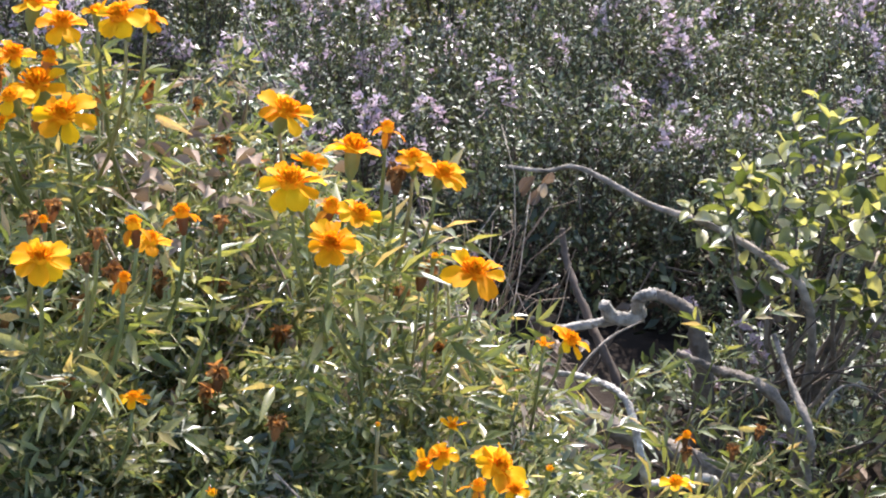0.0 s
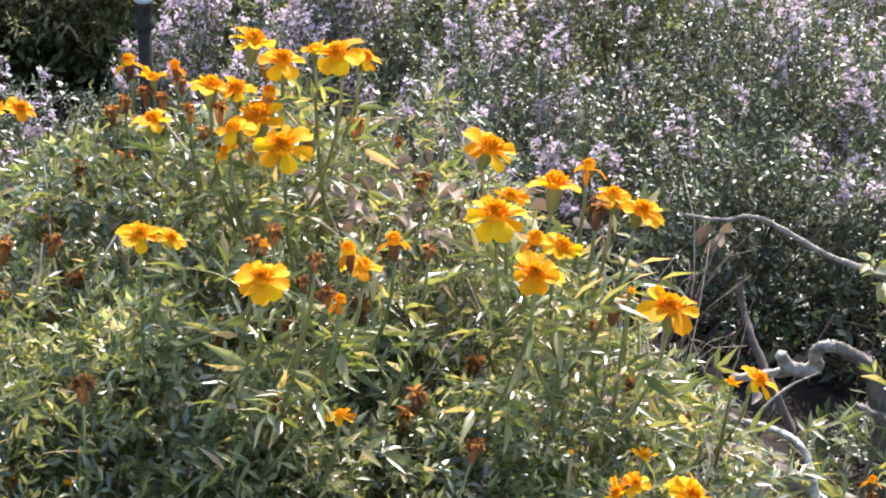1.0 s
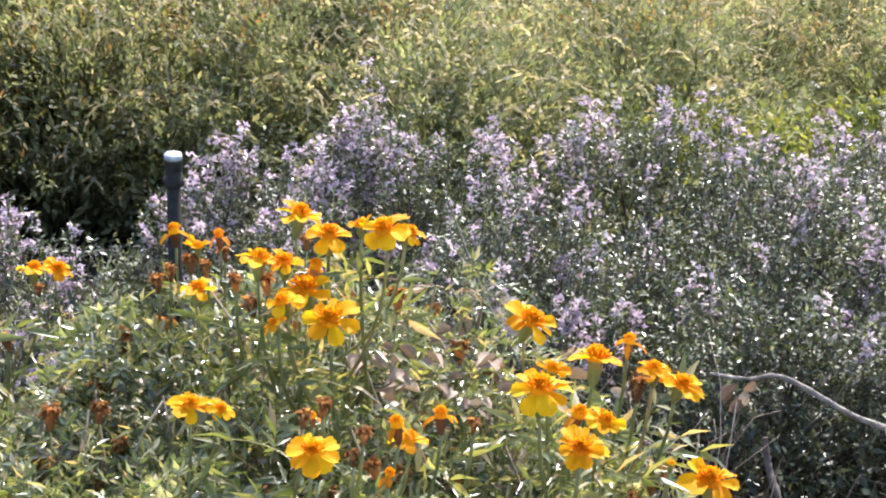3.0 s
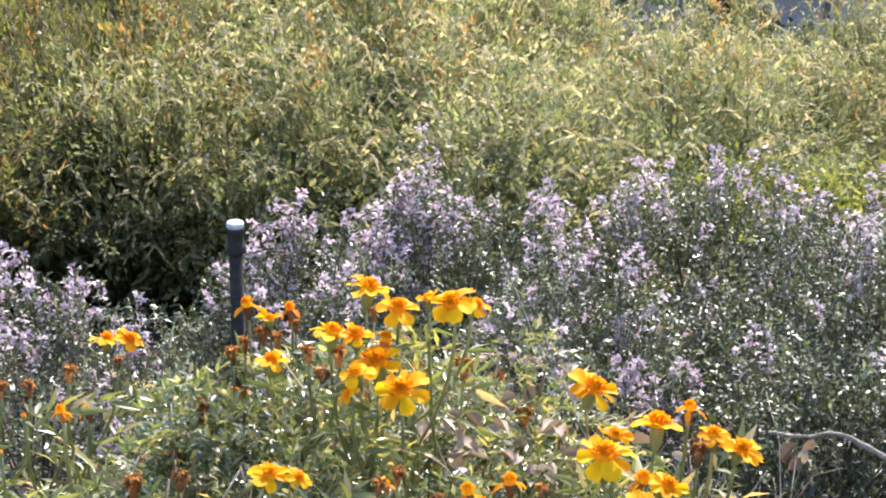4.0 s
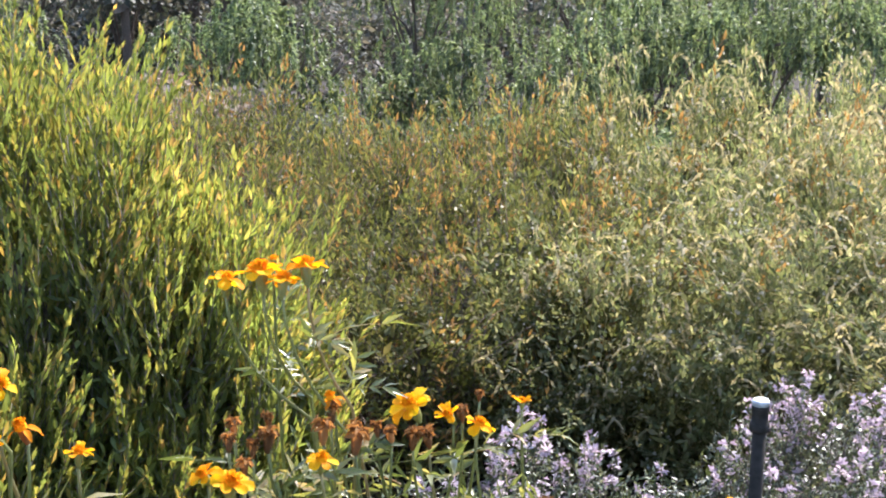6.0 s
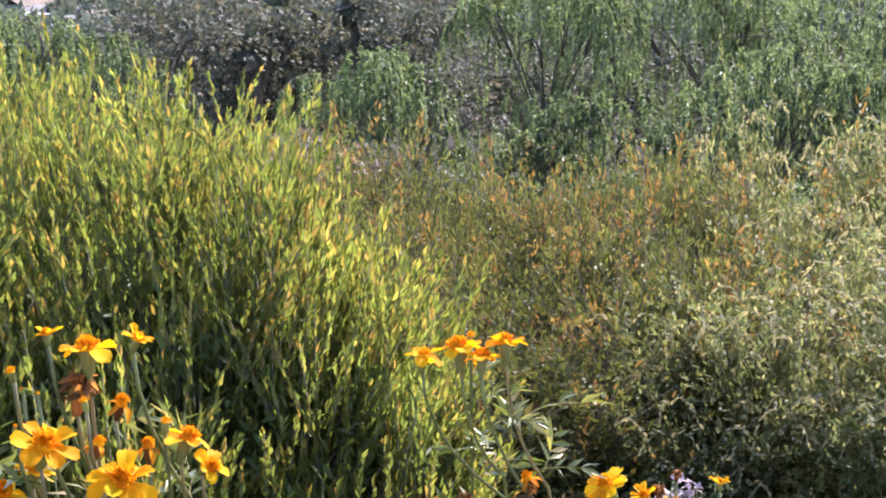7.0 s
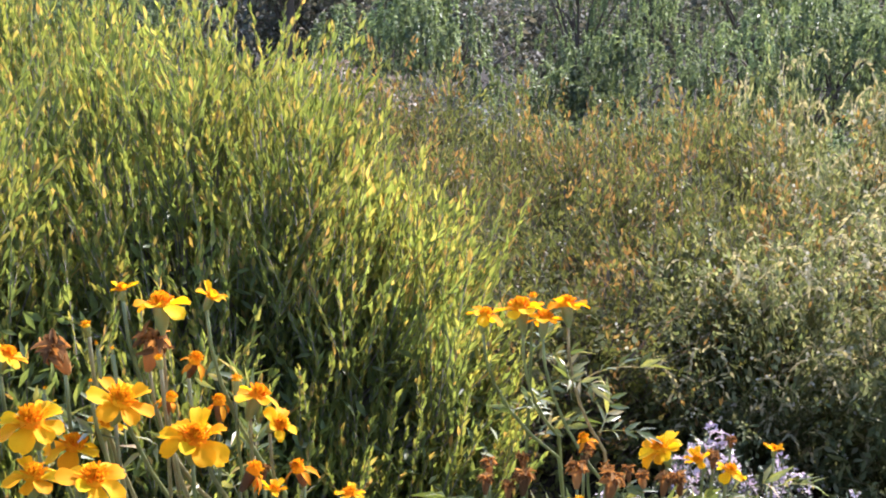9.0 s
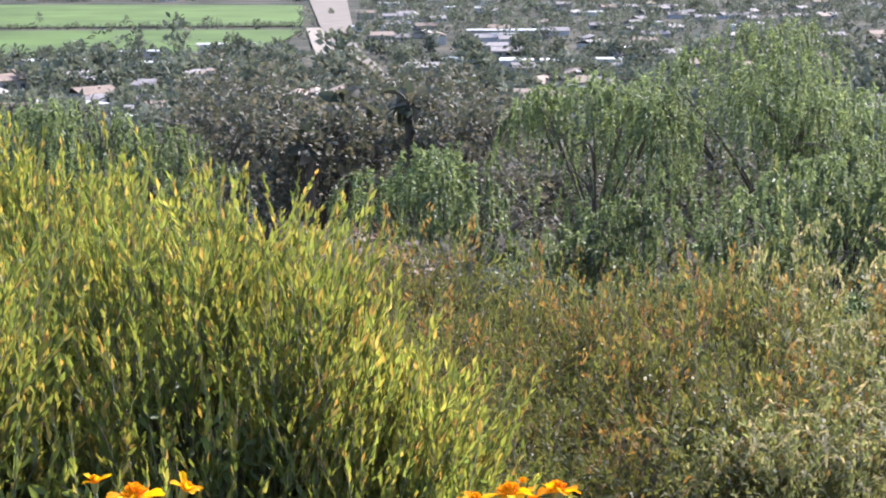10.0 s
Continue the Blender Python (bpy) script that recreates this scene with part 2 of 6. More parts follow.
class Cloud:
    """Many placed copies of small shapes, gathered into one mesh."""

    def __init__(self):
        self.v, self.f, self.n = [], [], 0

    def add(self, shape, mats, places):
        verts, faces = shape
        verts, faces = np.asarray(verts, float), np.asarray(faces, int)
        mats, places = np.asarray(mats, float), np.asarray(places, float)
        k, m = len(places), len(verts)
        if not k:
            return self
        self.v.append((np.einsum("kij,mj->kmi", mats, verts) + places[:, None, :]).reshape(-1, 3))
        self.f.append((faces[None] + (np.arange(k) * m)[:, None, None] + self.n).reshape(-1, faces.shape[1]))
        self.n += k * m
        return self

    def mesh(self, name, mat, smooth=True):
        v = np.concatenate(self.v)
        me = bpy.data.meshes.new(name)
        parts = []
        for f in self.f:
            flat_end = f[:, -1] == f[:, -2]
            parts += [q for q in ((f[~flat_end], f[flat_end][:, :-1]) if flat_end.any() else (f,)) if len(q)]
        loops = np.concatenate([f.ravel() for f in parts])
        sizes = np.concatenate([np.full(len(f), f.shape[1]) for f in parts])
        me.vertices.add(len(v))
        me.vertices.foreach_set("co", v.ravel())
        me.loops.add(len(loops))
        me.loops.foreach_set("vertex_index", loops.astype(np.int32))
        me.polygons.add(len(sizes))
        starts = np.concatenate([[0], np.cumsum(sizes)[:-1]]).astype(np.int32)
        me.polygons.foreach_set("loop_start", starts)
        me.polygons.foreach_set("use_smooth", np.full(len(sizes), smooth))
        me.materials.append(mat)
        me.update(calc_edges=True)
        me.validate()
        return me


def unit(v):
    v = np.asarray(v, float)
    return v / np.maximum(np.linalg.norm(v, axis=-1, keepdims=True), 1e-9)


def frames_along(ways, size, up=None, wide=None):
    """Matrices whose y column runs along ways and whose z column leans up, scaled by size (and wide across)."""
    ways = unit(ways)
    ref = rng.normal(size=ways.shape) * 0.6 + (np.array([0, 0, 1.0]) if up is None else up)
    x = unit(np.cross(ways, ref))
    z = np.cross(x, ways)
    size = np.broadcast_to(np.asarray(size, float), (len(ways),))
    wide = size if wide is None else np.broadcast_to(np.asarray(wide, float), (len(ways),))
    return np.stack([x * wide[:, None], ways * size[:, None], z * wide[:, None]], -1)


def blade(profile, droop=0.15, fold=0.12, tip_up=0.0):
    """A leaf of unit length along +y: (along, half width) rows, folded at the midrib and bent."""
    verts, faces = [], []
    for s, w in profile:
        z = -droop * s * s + tip_up * s
        verts += [(-w, s, z + fold * w * 2), (0, s, z), (w, s, z + fold * w * 2)]
    for i in range(len(profile) - 1):
        a = i * 3
        faces += [(a, a + 1, a + 4, a + 3), (a + 1, a + 2, a + 5, a + 4)]
    return np.array(verts), np.array(faces)


def tube(points, r0, r1, sides=5, wobble=0.0):
    """A tapered round rod along points; returns vertices and quads."""
    p = np.asarray(points, float)
    n = len(p)
    way = unit(np.gradient(p, axis=0))
    ref = np.array([0.31, 0.2, 0.93]) if abs(way[0][2]) < 0.9 else np.array([1.0, 0.2, 0.1])
    verts = []
    for i in range(n):
        x = unit(np.cross(way[i], ref))
        y = np.cross(way[i], x)
        r = r0 + (r1 - r0) * i / (n - 1)
        for k in range(sides):
            a = 2 * math.pi * k / sides
            q = r * (1 + (rng.normal() * wobble if wobble else 0))
            verts.append(p[i] + q * (x * math.cos(a) + y * math.sin(a)))
    faces = []
    for i in range(n - 1):
        for k in range(sides):
            a, b = i * sides + k, i * sides + (k + 1) % sides
            faces.append((a, b, b + sides, a + sides))
    faces.append(tuple(range(sides))[::-1])
    faces.append(tuple(range((n - 1) * sides, n * sides)))
    return verts, faces


def bend(a, b, c, n=8):
    """Points on a curve from a to c, drawn towards b."""
    a, b, c = (np.asarray(q, float) for q in (a, b, c))
    s = np.linspace(0, 1, n)[:, None]
    return (1 - s) ** 2 * a + 2 * s * (1 - s) * b + s * s * c


def spline(points, n=6):
    """Smooth points through the given ones."""
    p = [Vector(q) for q in points]
    out = []
    for i in range(len(p) - 1):
        a, b = p[i], p[i + 1]
        ta = (p[i + 1] - p[max(i - 1, 0)]) * 0.5
        tb = (p[min(i + 2, len(p) - 1)] - p[i]) * 0.5
        for k in range(n):
            s = k / n
            out.append((2 * s**3 - 3 * s**2 + 1) * a + (s**3 - 2 * s**2 + s) * ta + (-2 * s**3 + 3 * s**2) * b + (s**3 - s**2) * tb)
    out.append(p[-1])
    return [tuple(q) for q in out]


def rods(list_of, sides=4):
    """Several rods (points, r0, r1) in one set of vertices and faces."""
    verts, faces = [], []
    for pts, r0, r1 in list_of:
        v, f = tube(pts, r0, r1, sides)
        k = len(verts)
        verts += v
        faces += [tuple(i + k for i in q) for q in f]
    return verts, faces


# ---- setting: ground, fields, road ----
def polar(az, dist, lift=0.0):
    """A place on the ground, az degrees left of +Y and dist metres off."""
    x, y = -math.sin(radians(az)) * dist, math.cos(radians(az)) * dist
    return (x, y, ground_z(x, y) + lift)


def build_ground():
    rings = np.concatenate([np.linspace(0.0, 6, 46)[1:], np.geomspace(6.3, 4900, 70)])
    az = np.linspace(0, 2 * math.pi, 145)[:-1]
    verts, faces = [(0, 0, ground_z(0, 0))], []
    for r in rings:
        for a in az:
            x, y = r * math.sin(a), r * math.cos(a)
            bump = 0.05 * noise.noise((x * 1.7, y * 1.7, 0)) + 0.02 * noise.noise((x * 7, y * 7, 2)) if r < 30 else 0.0
            verts.append((x, y, ground_z(x, y) + bump))
    n = len(az)
    for k in range(n):
        faces.append((0, 1 + (k + 1) % n, 1 + k))
    for i in range(len(rings) - 1):
        for k in range(n):
            a, b = 1 + i * n + k, 1 + i * n + (k + 1) % n
            faces.append((a, b, b + n, a + n))
    return put("ground", mesh_of("ground", verts, faces, M_GROUND), label="brown hillside soil falling to a wide valley floor", kind="structure")


ground = build_ground()
tagged(ground, category="ground")


def strip(name, left, right, mat, label, lift):
    """A sheet on the ground between two lines of (azimuth, distance)."""
    verts, faces = [], []
    for (a0, d0), (a1, d1) in zip(left, right):
        for s in np.linspace(0, 1, 6):
            verts.append(polar(a0 + (a1 - a0) * s, d0 + (d1 - d0) * s, lift))
    for i in range(len(left) - 1):
        for k in range(5):
            a = i * 6 + k
            faces.append((a, a + 1, a + 7, a + 6))
    return tagged(put(name, mesh_of(name, verts, faces, mat)), label, name, kind="structure")


strip("field", [(41.9, 1990), (41.9, 1500), (41.9, 1360)], [(27.4, 1860), (27.4, 1450), (27.4, 1345)], M_FIELD, "flat bright green crop field in the valley", 1.2)
strip("field", [(41.9, 1300), (41.9, 1100), (41.9, 870)], [(27.4, 1270), (28.4, 1060), (31.4, 890)], M_FIELD, "flat bright green crop field in the valley", 1.2)
strip("road", [(27.2, 2210), (26.8, 1350), (26.2, 1000), (25.2, 850), (24.3, 700)], [(25.8, 2210), (25.6, 1350), (25.4, 1000), (24.8, 850), (24, 700)], M_ROAD, "pale straight road running away across the valley", 1.6)
strip("embankment", [(27.3, 1300), (27.1, 1050), (26.9, 900)], [(26.75, 1300), (26.25, 1050), (25.9, 900)], M_DIRT, "pale bare dirt bank beside the road", 1.4)


# ---- marigold flowers ----
def ray(rows, droop, fold, tip_up, wave, phase):
    """A broad ray petal of unit length: rows of (along, half width), ruffled edges and a notched tip."""
    verts, faces, cols = [], [], (-1.0, -0.5, 0.0, 0.5, 1.0)
    for i, (s, w) in enumerate(rows):
        for k, u in enumerate(cols):
            notch = (0.07 if k in (1, 3) else -0.03 if k in (0, 4) else -0.02) if i == len(rows) - 1 else 0.0
            z = -droop * s * s + tip_up * s + fold * w * abs(u) * 1.6 + wave * s * u * math.sin(s * 7 + phase + u * 1.5)
            verts.append((u * w, s + notch, z))
    for i in range(len(rows) - 1):
        for k in range(4):
            a = i * 5 + k
            faces.append((a, a + 1, a + 6, a + 5))
    return verts, faces


RAY_ROWS = [(0.0, 0.10), (0.2, 0.22), (0.45, 0.33), (0.7, 0.39), (0.88, 0.36), (0.97, 0.24)]
petal_meshes = [
    mesh_of("petal", *ray(RAY_ROWS, 0.22, 0.2, 0.14, 0.05, 0.0), M_PETAL),
    mesh_of("petal", *ray([(s, w * 1.08) for s, w in RAY_ROWS], 0.5, 0.12, 0.2, 0.09, 1.3), M_PETAL),
    mesh_of("petal", *ray([(s * 0.93, w * 0.9) for s, w in RAY_ROWS], 0.1, 0.34, 0.2, 0.07, 2.6), M_PETAL),
    mesh_of("petal", *ray([(s, w * 0.95) for s, w in RAY_ROWS], 0.5, 0.24, 0.2, 0.11, 4.0), M_PETAL),
]
PETAL_DROOP = ray([(0.0, 0.08), (0.3, 0.2), (0.6, 0.27), (0.85, 0.22), (1.0, 0.1)], 0.95, 0.3, 0.1, 0.14, 0.7)
PETAL_UP = ray([(0.0, 0.08), (0.3, 0.22), (0.7, 0.3), (1.0, 0.16)], -0.1, 0.45, 0.45, 0.06, 0.4)
droop_mesh = mesh_of("petal", *PETAL_DROOP, M_PETAL_OLD)
up_mesh = mesh_of("petal", *PETAL_UP, M_PETAL)


def floret_dome(radius, height, count, length, mat):
    """A dome set with small upright florets, radius in units of a flower's radius."""
    c = Cloud()
    verts, faces = [], []
    for i in range(5):
        a = i / 4 * math.pi / 2
        for k in range(10):
            b = 2 * math.pi * k / 10
            verts.append((radius * math.cos(a) * math.cos(b), radius * math.cos(a) * math.sin(b), height * math.sin(a)))
    for i in range(4):
        for k in range(10):
            faces.append((i * 10 + k, i * 10 + (k + 1) % 10, i * 10 + 10 + (k + 1) % 10, i * 10 + 10 + k))
    c.add((np.array(verts), np.array(faces)), [np.eye(3)], [(0, 0, 0)])
    spike = (np.array([(-0.5, 0, -0.3), (0.5, 0, -0.3), (0, 0, 0.55), (-0.7, 1, -0.4), (0.7, 1, -0.4), (0, 1, 0.8)]), np.array([(0, 1, 4, 3), (1, 2, 5, 4), (2, 0, 3, 5)]))
    i = np.arange(count)
    up = 1 - (i + 0.5) / count
    a = np.arccos(np.clip(1 - up * 0.95, 0, 1))
    b = i * 2.39996
    ways = np.stack([np.sin(math.pi / 2 - a) * np.cos(b), np.sin(math.pi / 2 - a) * np.sin(b), np.cos(math.pi / 2 - a) + 0.35], -1)
    at = unit(ways) * np.array([radius, radius, height]) * 0.92
    mats = frames_along(ways + rng.normal(size=ways.shape) * 0.15, length * rng.uniform(0.7, 1.3, count), wide=radius * 0.16)
    c.add(spike, mats, at)
    return c.mesh("disc", mat)


def cup(r_top, r_low, length, mat, ribs=8):
    """A ribbed calyx hanging below a flower."""
    verts, faces = [], []
    rows = [(0.0, r_top), (-0.25, r_top * 0.97), (-0.7, r_top * 0.78), (-0.95, r_low * 1.3), (-1.05, r_low)]
    n = ribs * 2
    for z, r in rows:
        for k in range(n):
            a = 2 * math.pi * k / n
            q = r * (1.0 if k % 2 else 0.9)
            verts.append((q * math.cos(a), q * math.sin(a), z * length + (0.06 if z == 0 and k % 2 else 0)))
    for i in range(len(rows) - 1):
        for k in range(n):
            faces.append((i * n + k, i * n + (k + 1) % n, i * n + n + (k + 1) % n, i * n + n + k))
    return mesh_of("calyx", verts, faces, mat)


disc_mesh = floret_dome(0.32, 0.25, 70, 0.22, M_DISC)
puff_mesh = floret_dome(0.40, 0.52, 70, 0.22, M_DISC)
tight_mesh = floret_dome(0.34, 0.22, 26, 0.26, M_PETAL)
calyx_mesh = cup(0.25, 0.07, 0.85, M_CALYX)
calyx_dry_mesh = cup(0.33, 0.13, 1.1, M_DRIED)
calyx_bud_mesh = cup(0.34, 0.10, 1.0, M_CALYX)


def dried_top():
    """A crumpled brown tuft: shrunken petals curling down over a dead head."""
    c = Cloud()
    n = 34
    b = rng.uniform(0, 2 * math.pi, n)
    lift = rng.uniform(-0.5, 1.2, n)
    ways = np.stack([np.cos(b) * 0.6, np.sin(b) * 0.6, lift], -1)
    at = np.stack([np.cos(b) * 0.2, np.sin(b) * 0.2, rng.uniform(0.0, 0.22, n)], -1)
    c.add(blade([(0, 0.16), (0.4, 0.3), (0.8, 0.22), (1, 0.08)], 0.9, 0.7, 0.3), frames_along(ways, rng.uniform(0.28, 0.55, n)), at)
    return c.mesh("dried_tuft", M_DRIED)


dried_meshes = [dried_top(), dried_top(), dried_top()]
POSES = {"u": (0.0, -0.12), "f": (0.0, 0.14), "c": (0.0, 0.42), "l": (-0.5, 0.08), "r": (0.48, 0.08), "d": (0.9, 1.3)}


def flower_pose(code, at, radius):
    """Turns a flower's axis: up, tipped towards the path, or to a side."""
    side, tip = POSES[code]
    to_path = Vector((-0.15 - at[0], -at[1], 0)).normalized()
    right = Vector((to_path.y * -1, to_path.x, 0))
    way = Vector((0, 0, 1)) + to_path * (tip + rng.normal() * 0.08) + right * (side + rng.normal() * 0.12)
    turn = way.to_track_quat("Z", "Y").to_matrix().to_4x4()
    return Matrix.Translation(at) @ turn @ Matrix.Rotation(rng.uniform(0, 6.28), 4, "Z") @ Matrix.Scale(radius, 4)


def ring_of_petals(parent, me_list, count, start, length, lift=0.02, jitter=0.1):
    for k in range(count):
        a = 2 * math.pi * (k + rng.normal() * jitter) / count
        m = Matrix.Rotation(a, 4, "Z") @ Matrix.Translation((0, start, lift + 0.02 * (k % 2))) @ Matrix.Rotation(rng.normal() * 0.19, 4, "X") @ Matrix.Rotation(rng.normal() * 0.2, 4, "Y") @ Matrix.Scale(length * rng.uniform(0.8, 1.1), 4)
        put("petal", me_list[rng.integers(len(me_list))], parent, m)


def flower(plant, code, at, width):
    """One head on its plant: F open, H half open, B spent orange puff, D dried, Y bud. width in metres."""
    kind, tilt = code[0], code[1]
    r = width * 0.57
    local = Vector(at) - plant.location
    m = flower_pose(tilt, at, r)
    m.translation = local
    if kind == "F":
        head = put("flower_head", disc_mesh, plant, m)
        ring_of_petals(head, petal_meshes, int(rng.integers(7, 10)), 0.2, 0.72)
        put("calyx", calyx_mesh, head)
    elif kind == "H":
        head = put("flower_head", disc_mesh, plant, m, "half-opened orange flower head")
        ring_of_petals(head, [up_mesh, up_mesh, petal_meshes[2]], 6, 0.16, 0.8, 0.04, 0.3)
        put("calyx", calyx_mesh, head)
    elif kind == "B":
        m = m @ Matrix.Scale(1.25, 4)
        head = put("flower_head", puff_mesh, plant, m, "spent orange flower head without open petals")
        ring_of_petals(head, [droop_mesh], 4, 0.3, 0.8, -0.05, 0.6)
        put("calyx", calyx_dry_mesh, head)
    elif kind == "D":
        head = put("dried_flower_head", calyx_dry_mesh, plant, m @ Matrix.Scale(1.35, 4), "shrivelled brown seed head")
        put("dried_tuft", dried_meshes[rng.integers(3)], head)
    else:
        head = put("bud", calyx_bud_mesh, plant, m @ Matrix.Scale(1.3, 4), "closed green bud with yellow tip")
        put("petal_tip", tight_mesh, head)
    neck = np.array(m.translation) - np.array(m.col[2].xyz) * (0.6 if kind in "FH" else 1.2)
    return neck


# ---- marigold leaves: a rachis with narrow toothed leaflets ----
LEAFLET = blade([(0.0, 0.03), (0.4, 0.115), (1.0, 0.006)], 0.25, 0.2)


LEAFLET_FAR = (np.array([(0, 0, 0), (-0.15, 0.42, 0.0), (0, 0.42, -0.05), (0.15, 0.42, 0.0), (0, 1, -0.25)]), np.array([(0, 2, 4, 1), (0, 3, 4, 2)]))


def pinnate(pairs, curve, shape=LEAFLET):
    c = Cloud()
    ways, at, size = [], [], []
    for i in range(pairs):
        s = 0.25 + 0.5 * i / max(pairs - 1, 1)
        for side in (-1, 1):
            ways.append((side * 0.8, 0.75, 0.1))
            at.append((0, s, -curve * s * s))
            size.append(0.46 - 0.06 * abs(i - pairs / 2))
    ways.append((0, 1, -curve * 1.2))
    at.append((0, 0.75, -curve * 0.56))
    size.append(0.55)
    ways = np.array(ways) + rng.normal(size=(len(ways), 3)) * 0.12
    c.add(shape, frames_along(ways, size), at)
    pts = [(0, s, -curve * s * s) for s in np.linspace(0, 0.8, 5)]
    v, f = tube(pts, 0.012, 0.007, 3)
    c.add((np.array(v), np.array([q for q in f if len(q) == 4])), [np.eye(3)], [(0, 0, 0)])
    return c


LEAF_CLOUDS = [pinnate(3, 0.15), pinnate(4, 0.35), pinnate(3, 0.6), pinnate(2, 0.25)]
LEAF_SHAPES = []
for q in [pinnate(3, 0.15, LEAFLET_FAR), pinnate(4, 0.35, LEAFLET_FAR), pinnate(3, 0.6, LEAFLET_FAR), pinnate(2, 0.25, LEAFLET_FAR)]:
    LEAF_SHAPES.append((np.concatenate(q.v), np.concatenate(q.f)))
leaf_meshes = [q.mesh("leaf", M_LEAF) for q in LEAF_CLOUDS]


def matrix4(m3, at):
    m = Matrix([list(r) for r in m3]).to_4x4()
    m.translation = at
    return m


FINE = (np.array([(0, 0, 0), (-0.21, 0.45, 0.05), (0.21, 0.45, 0.05), (0, 1, -0.12)]), np.array([(0, 2, 3), (0, 3, 1)]))
VEIN = (np.array([(-0.012, 0, 0), (0.012, 0, 0), (0, 0.8, -0.05)]), np.array([(0, 1, 2)]))


def fine_leaf(pairs, curve):
    """A small pinnate leaf of the inner mass."""
    c = Cloud()
    ways, at = [], []
    for i in range(pairs):
        s = 0.2 + 0.55 * i / max(pairs - 1, 1)
        for side in (-1, 1):
            ways.append((side * 0.85, 0.6, 0.15))
            at.append((0, s, -curve * s * s))
    ways.append((0, 1, -curve))
    at.append((0, 0.72, -curve * 0.5))
    ways = np.array(ways) + rng.normal(size=(len(ways), 3)) * 0.2
    c.add(FINE, frames_along(ways, rng.uniform(0.36, 0.5, len(ways))), at)
    c.add(VEIN, [np.eye(3)], [(0, 0, 0)])
    return np.concatenate(c.v), np.concatenate(c.f)


FINE_SHAPES = [fine_leaf(3, 0.1), fine_leaf(4, 0.3), fine_leaf(3, 0.5)]


def canopy(x, y):
    """The gently rising top of the leafy mass by the path, falling away beside the old wood."""
    return np.where(x > -0.5, 0.905 + 0.24 * (y - 0.95) - 0.5 * np.maximum(x - 0.1, 0) - 0.22 * np.maximum(-x - 0.22, 0), 9.0)


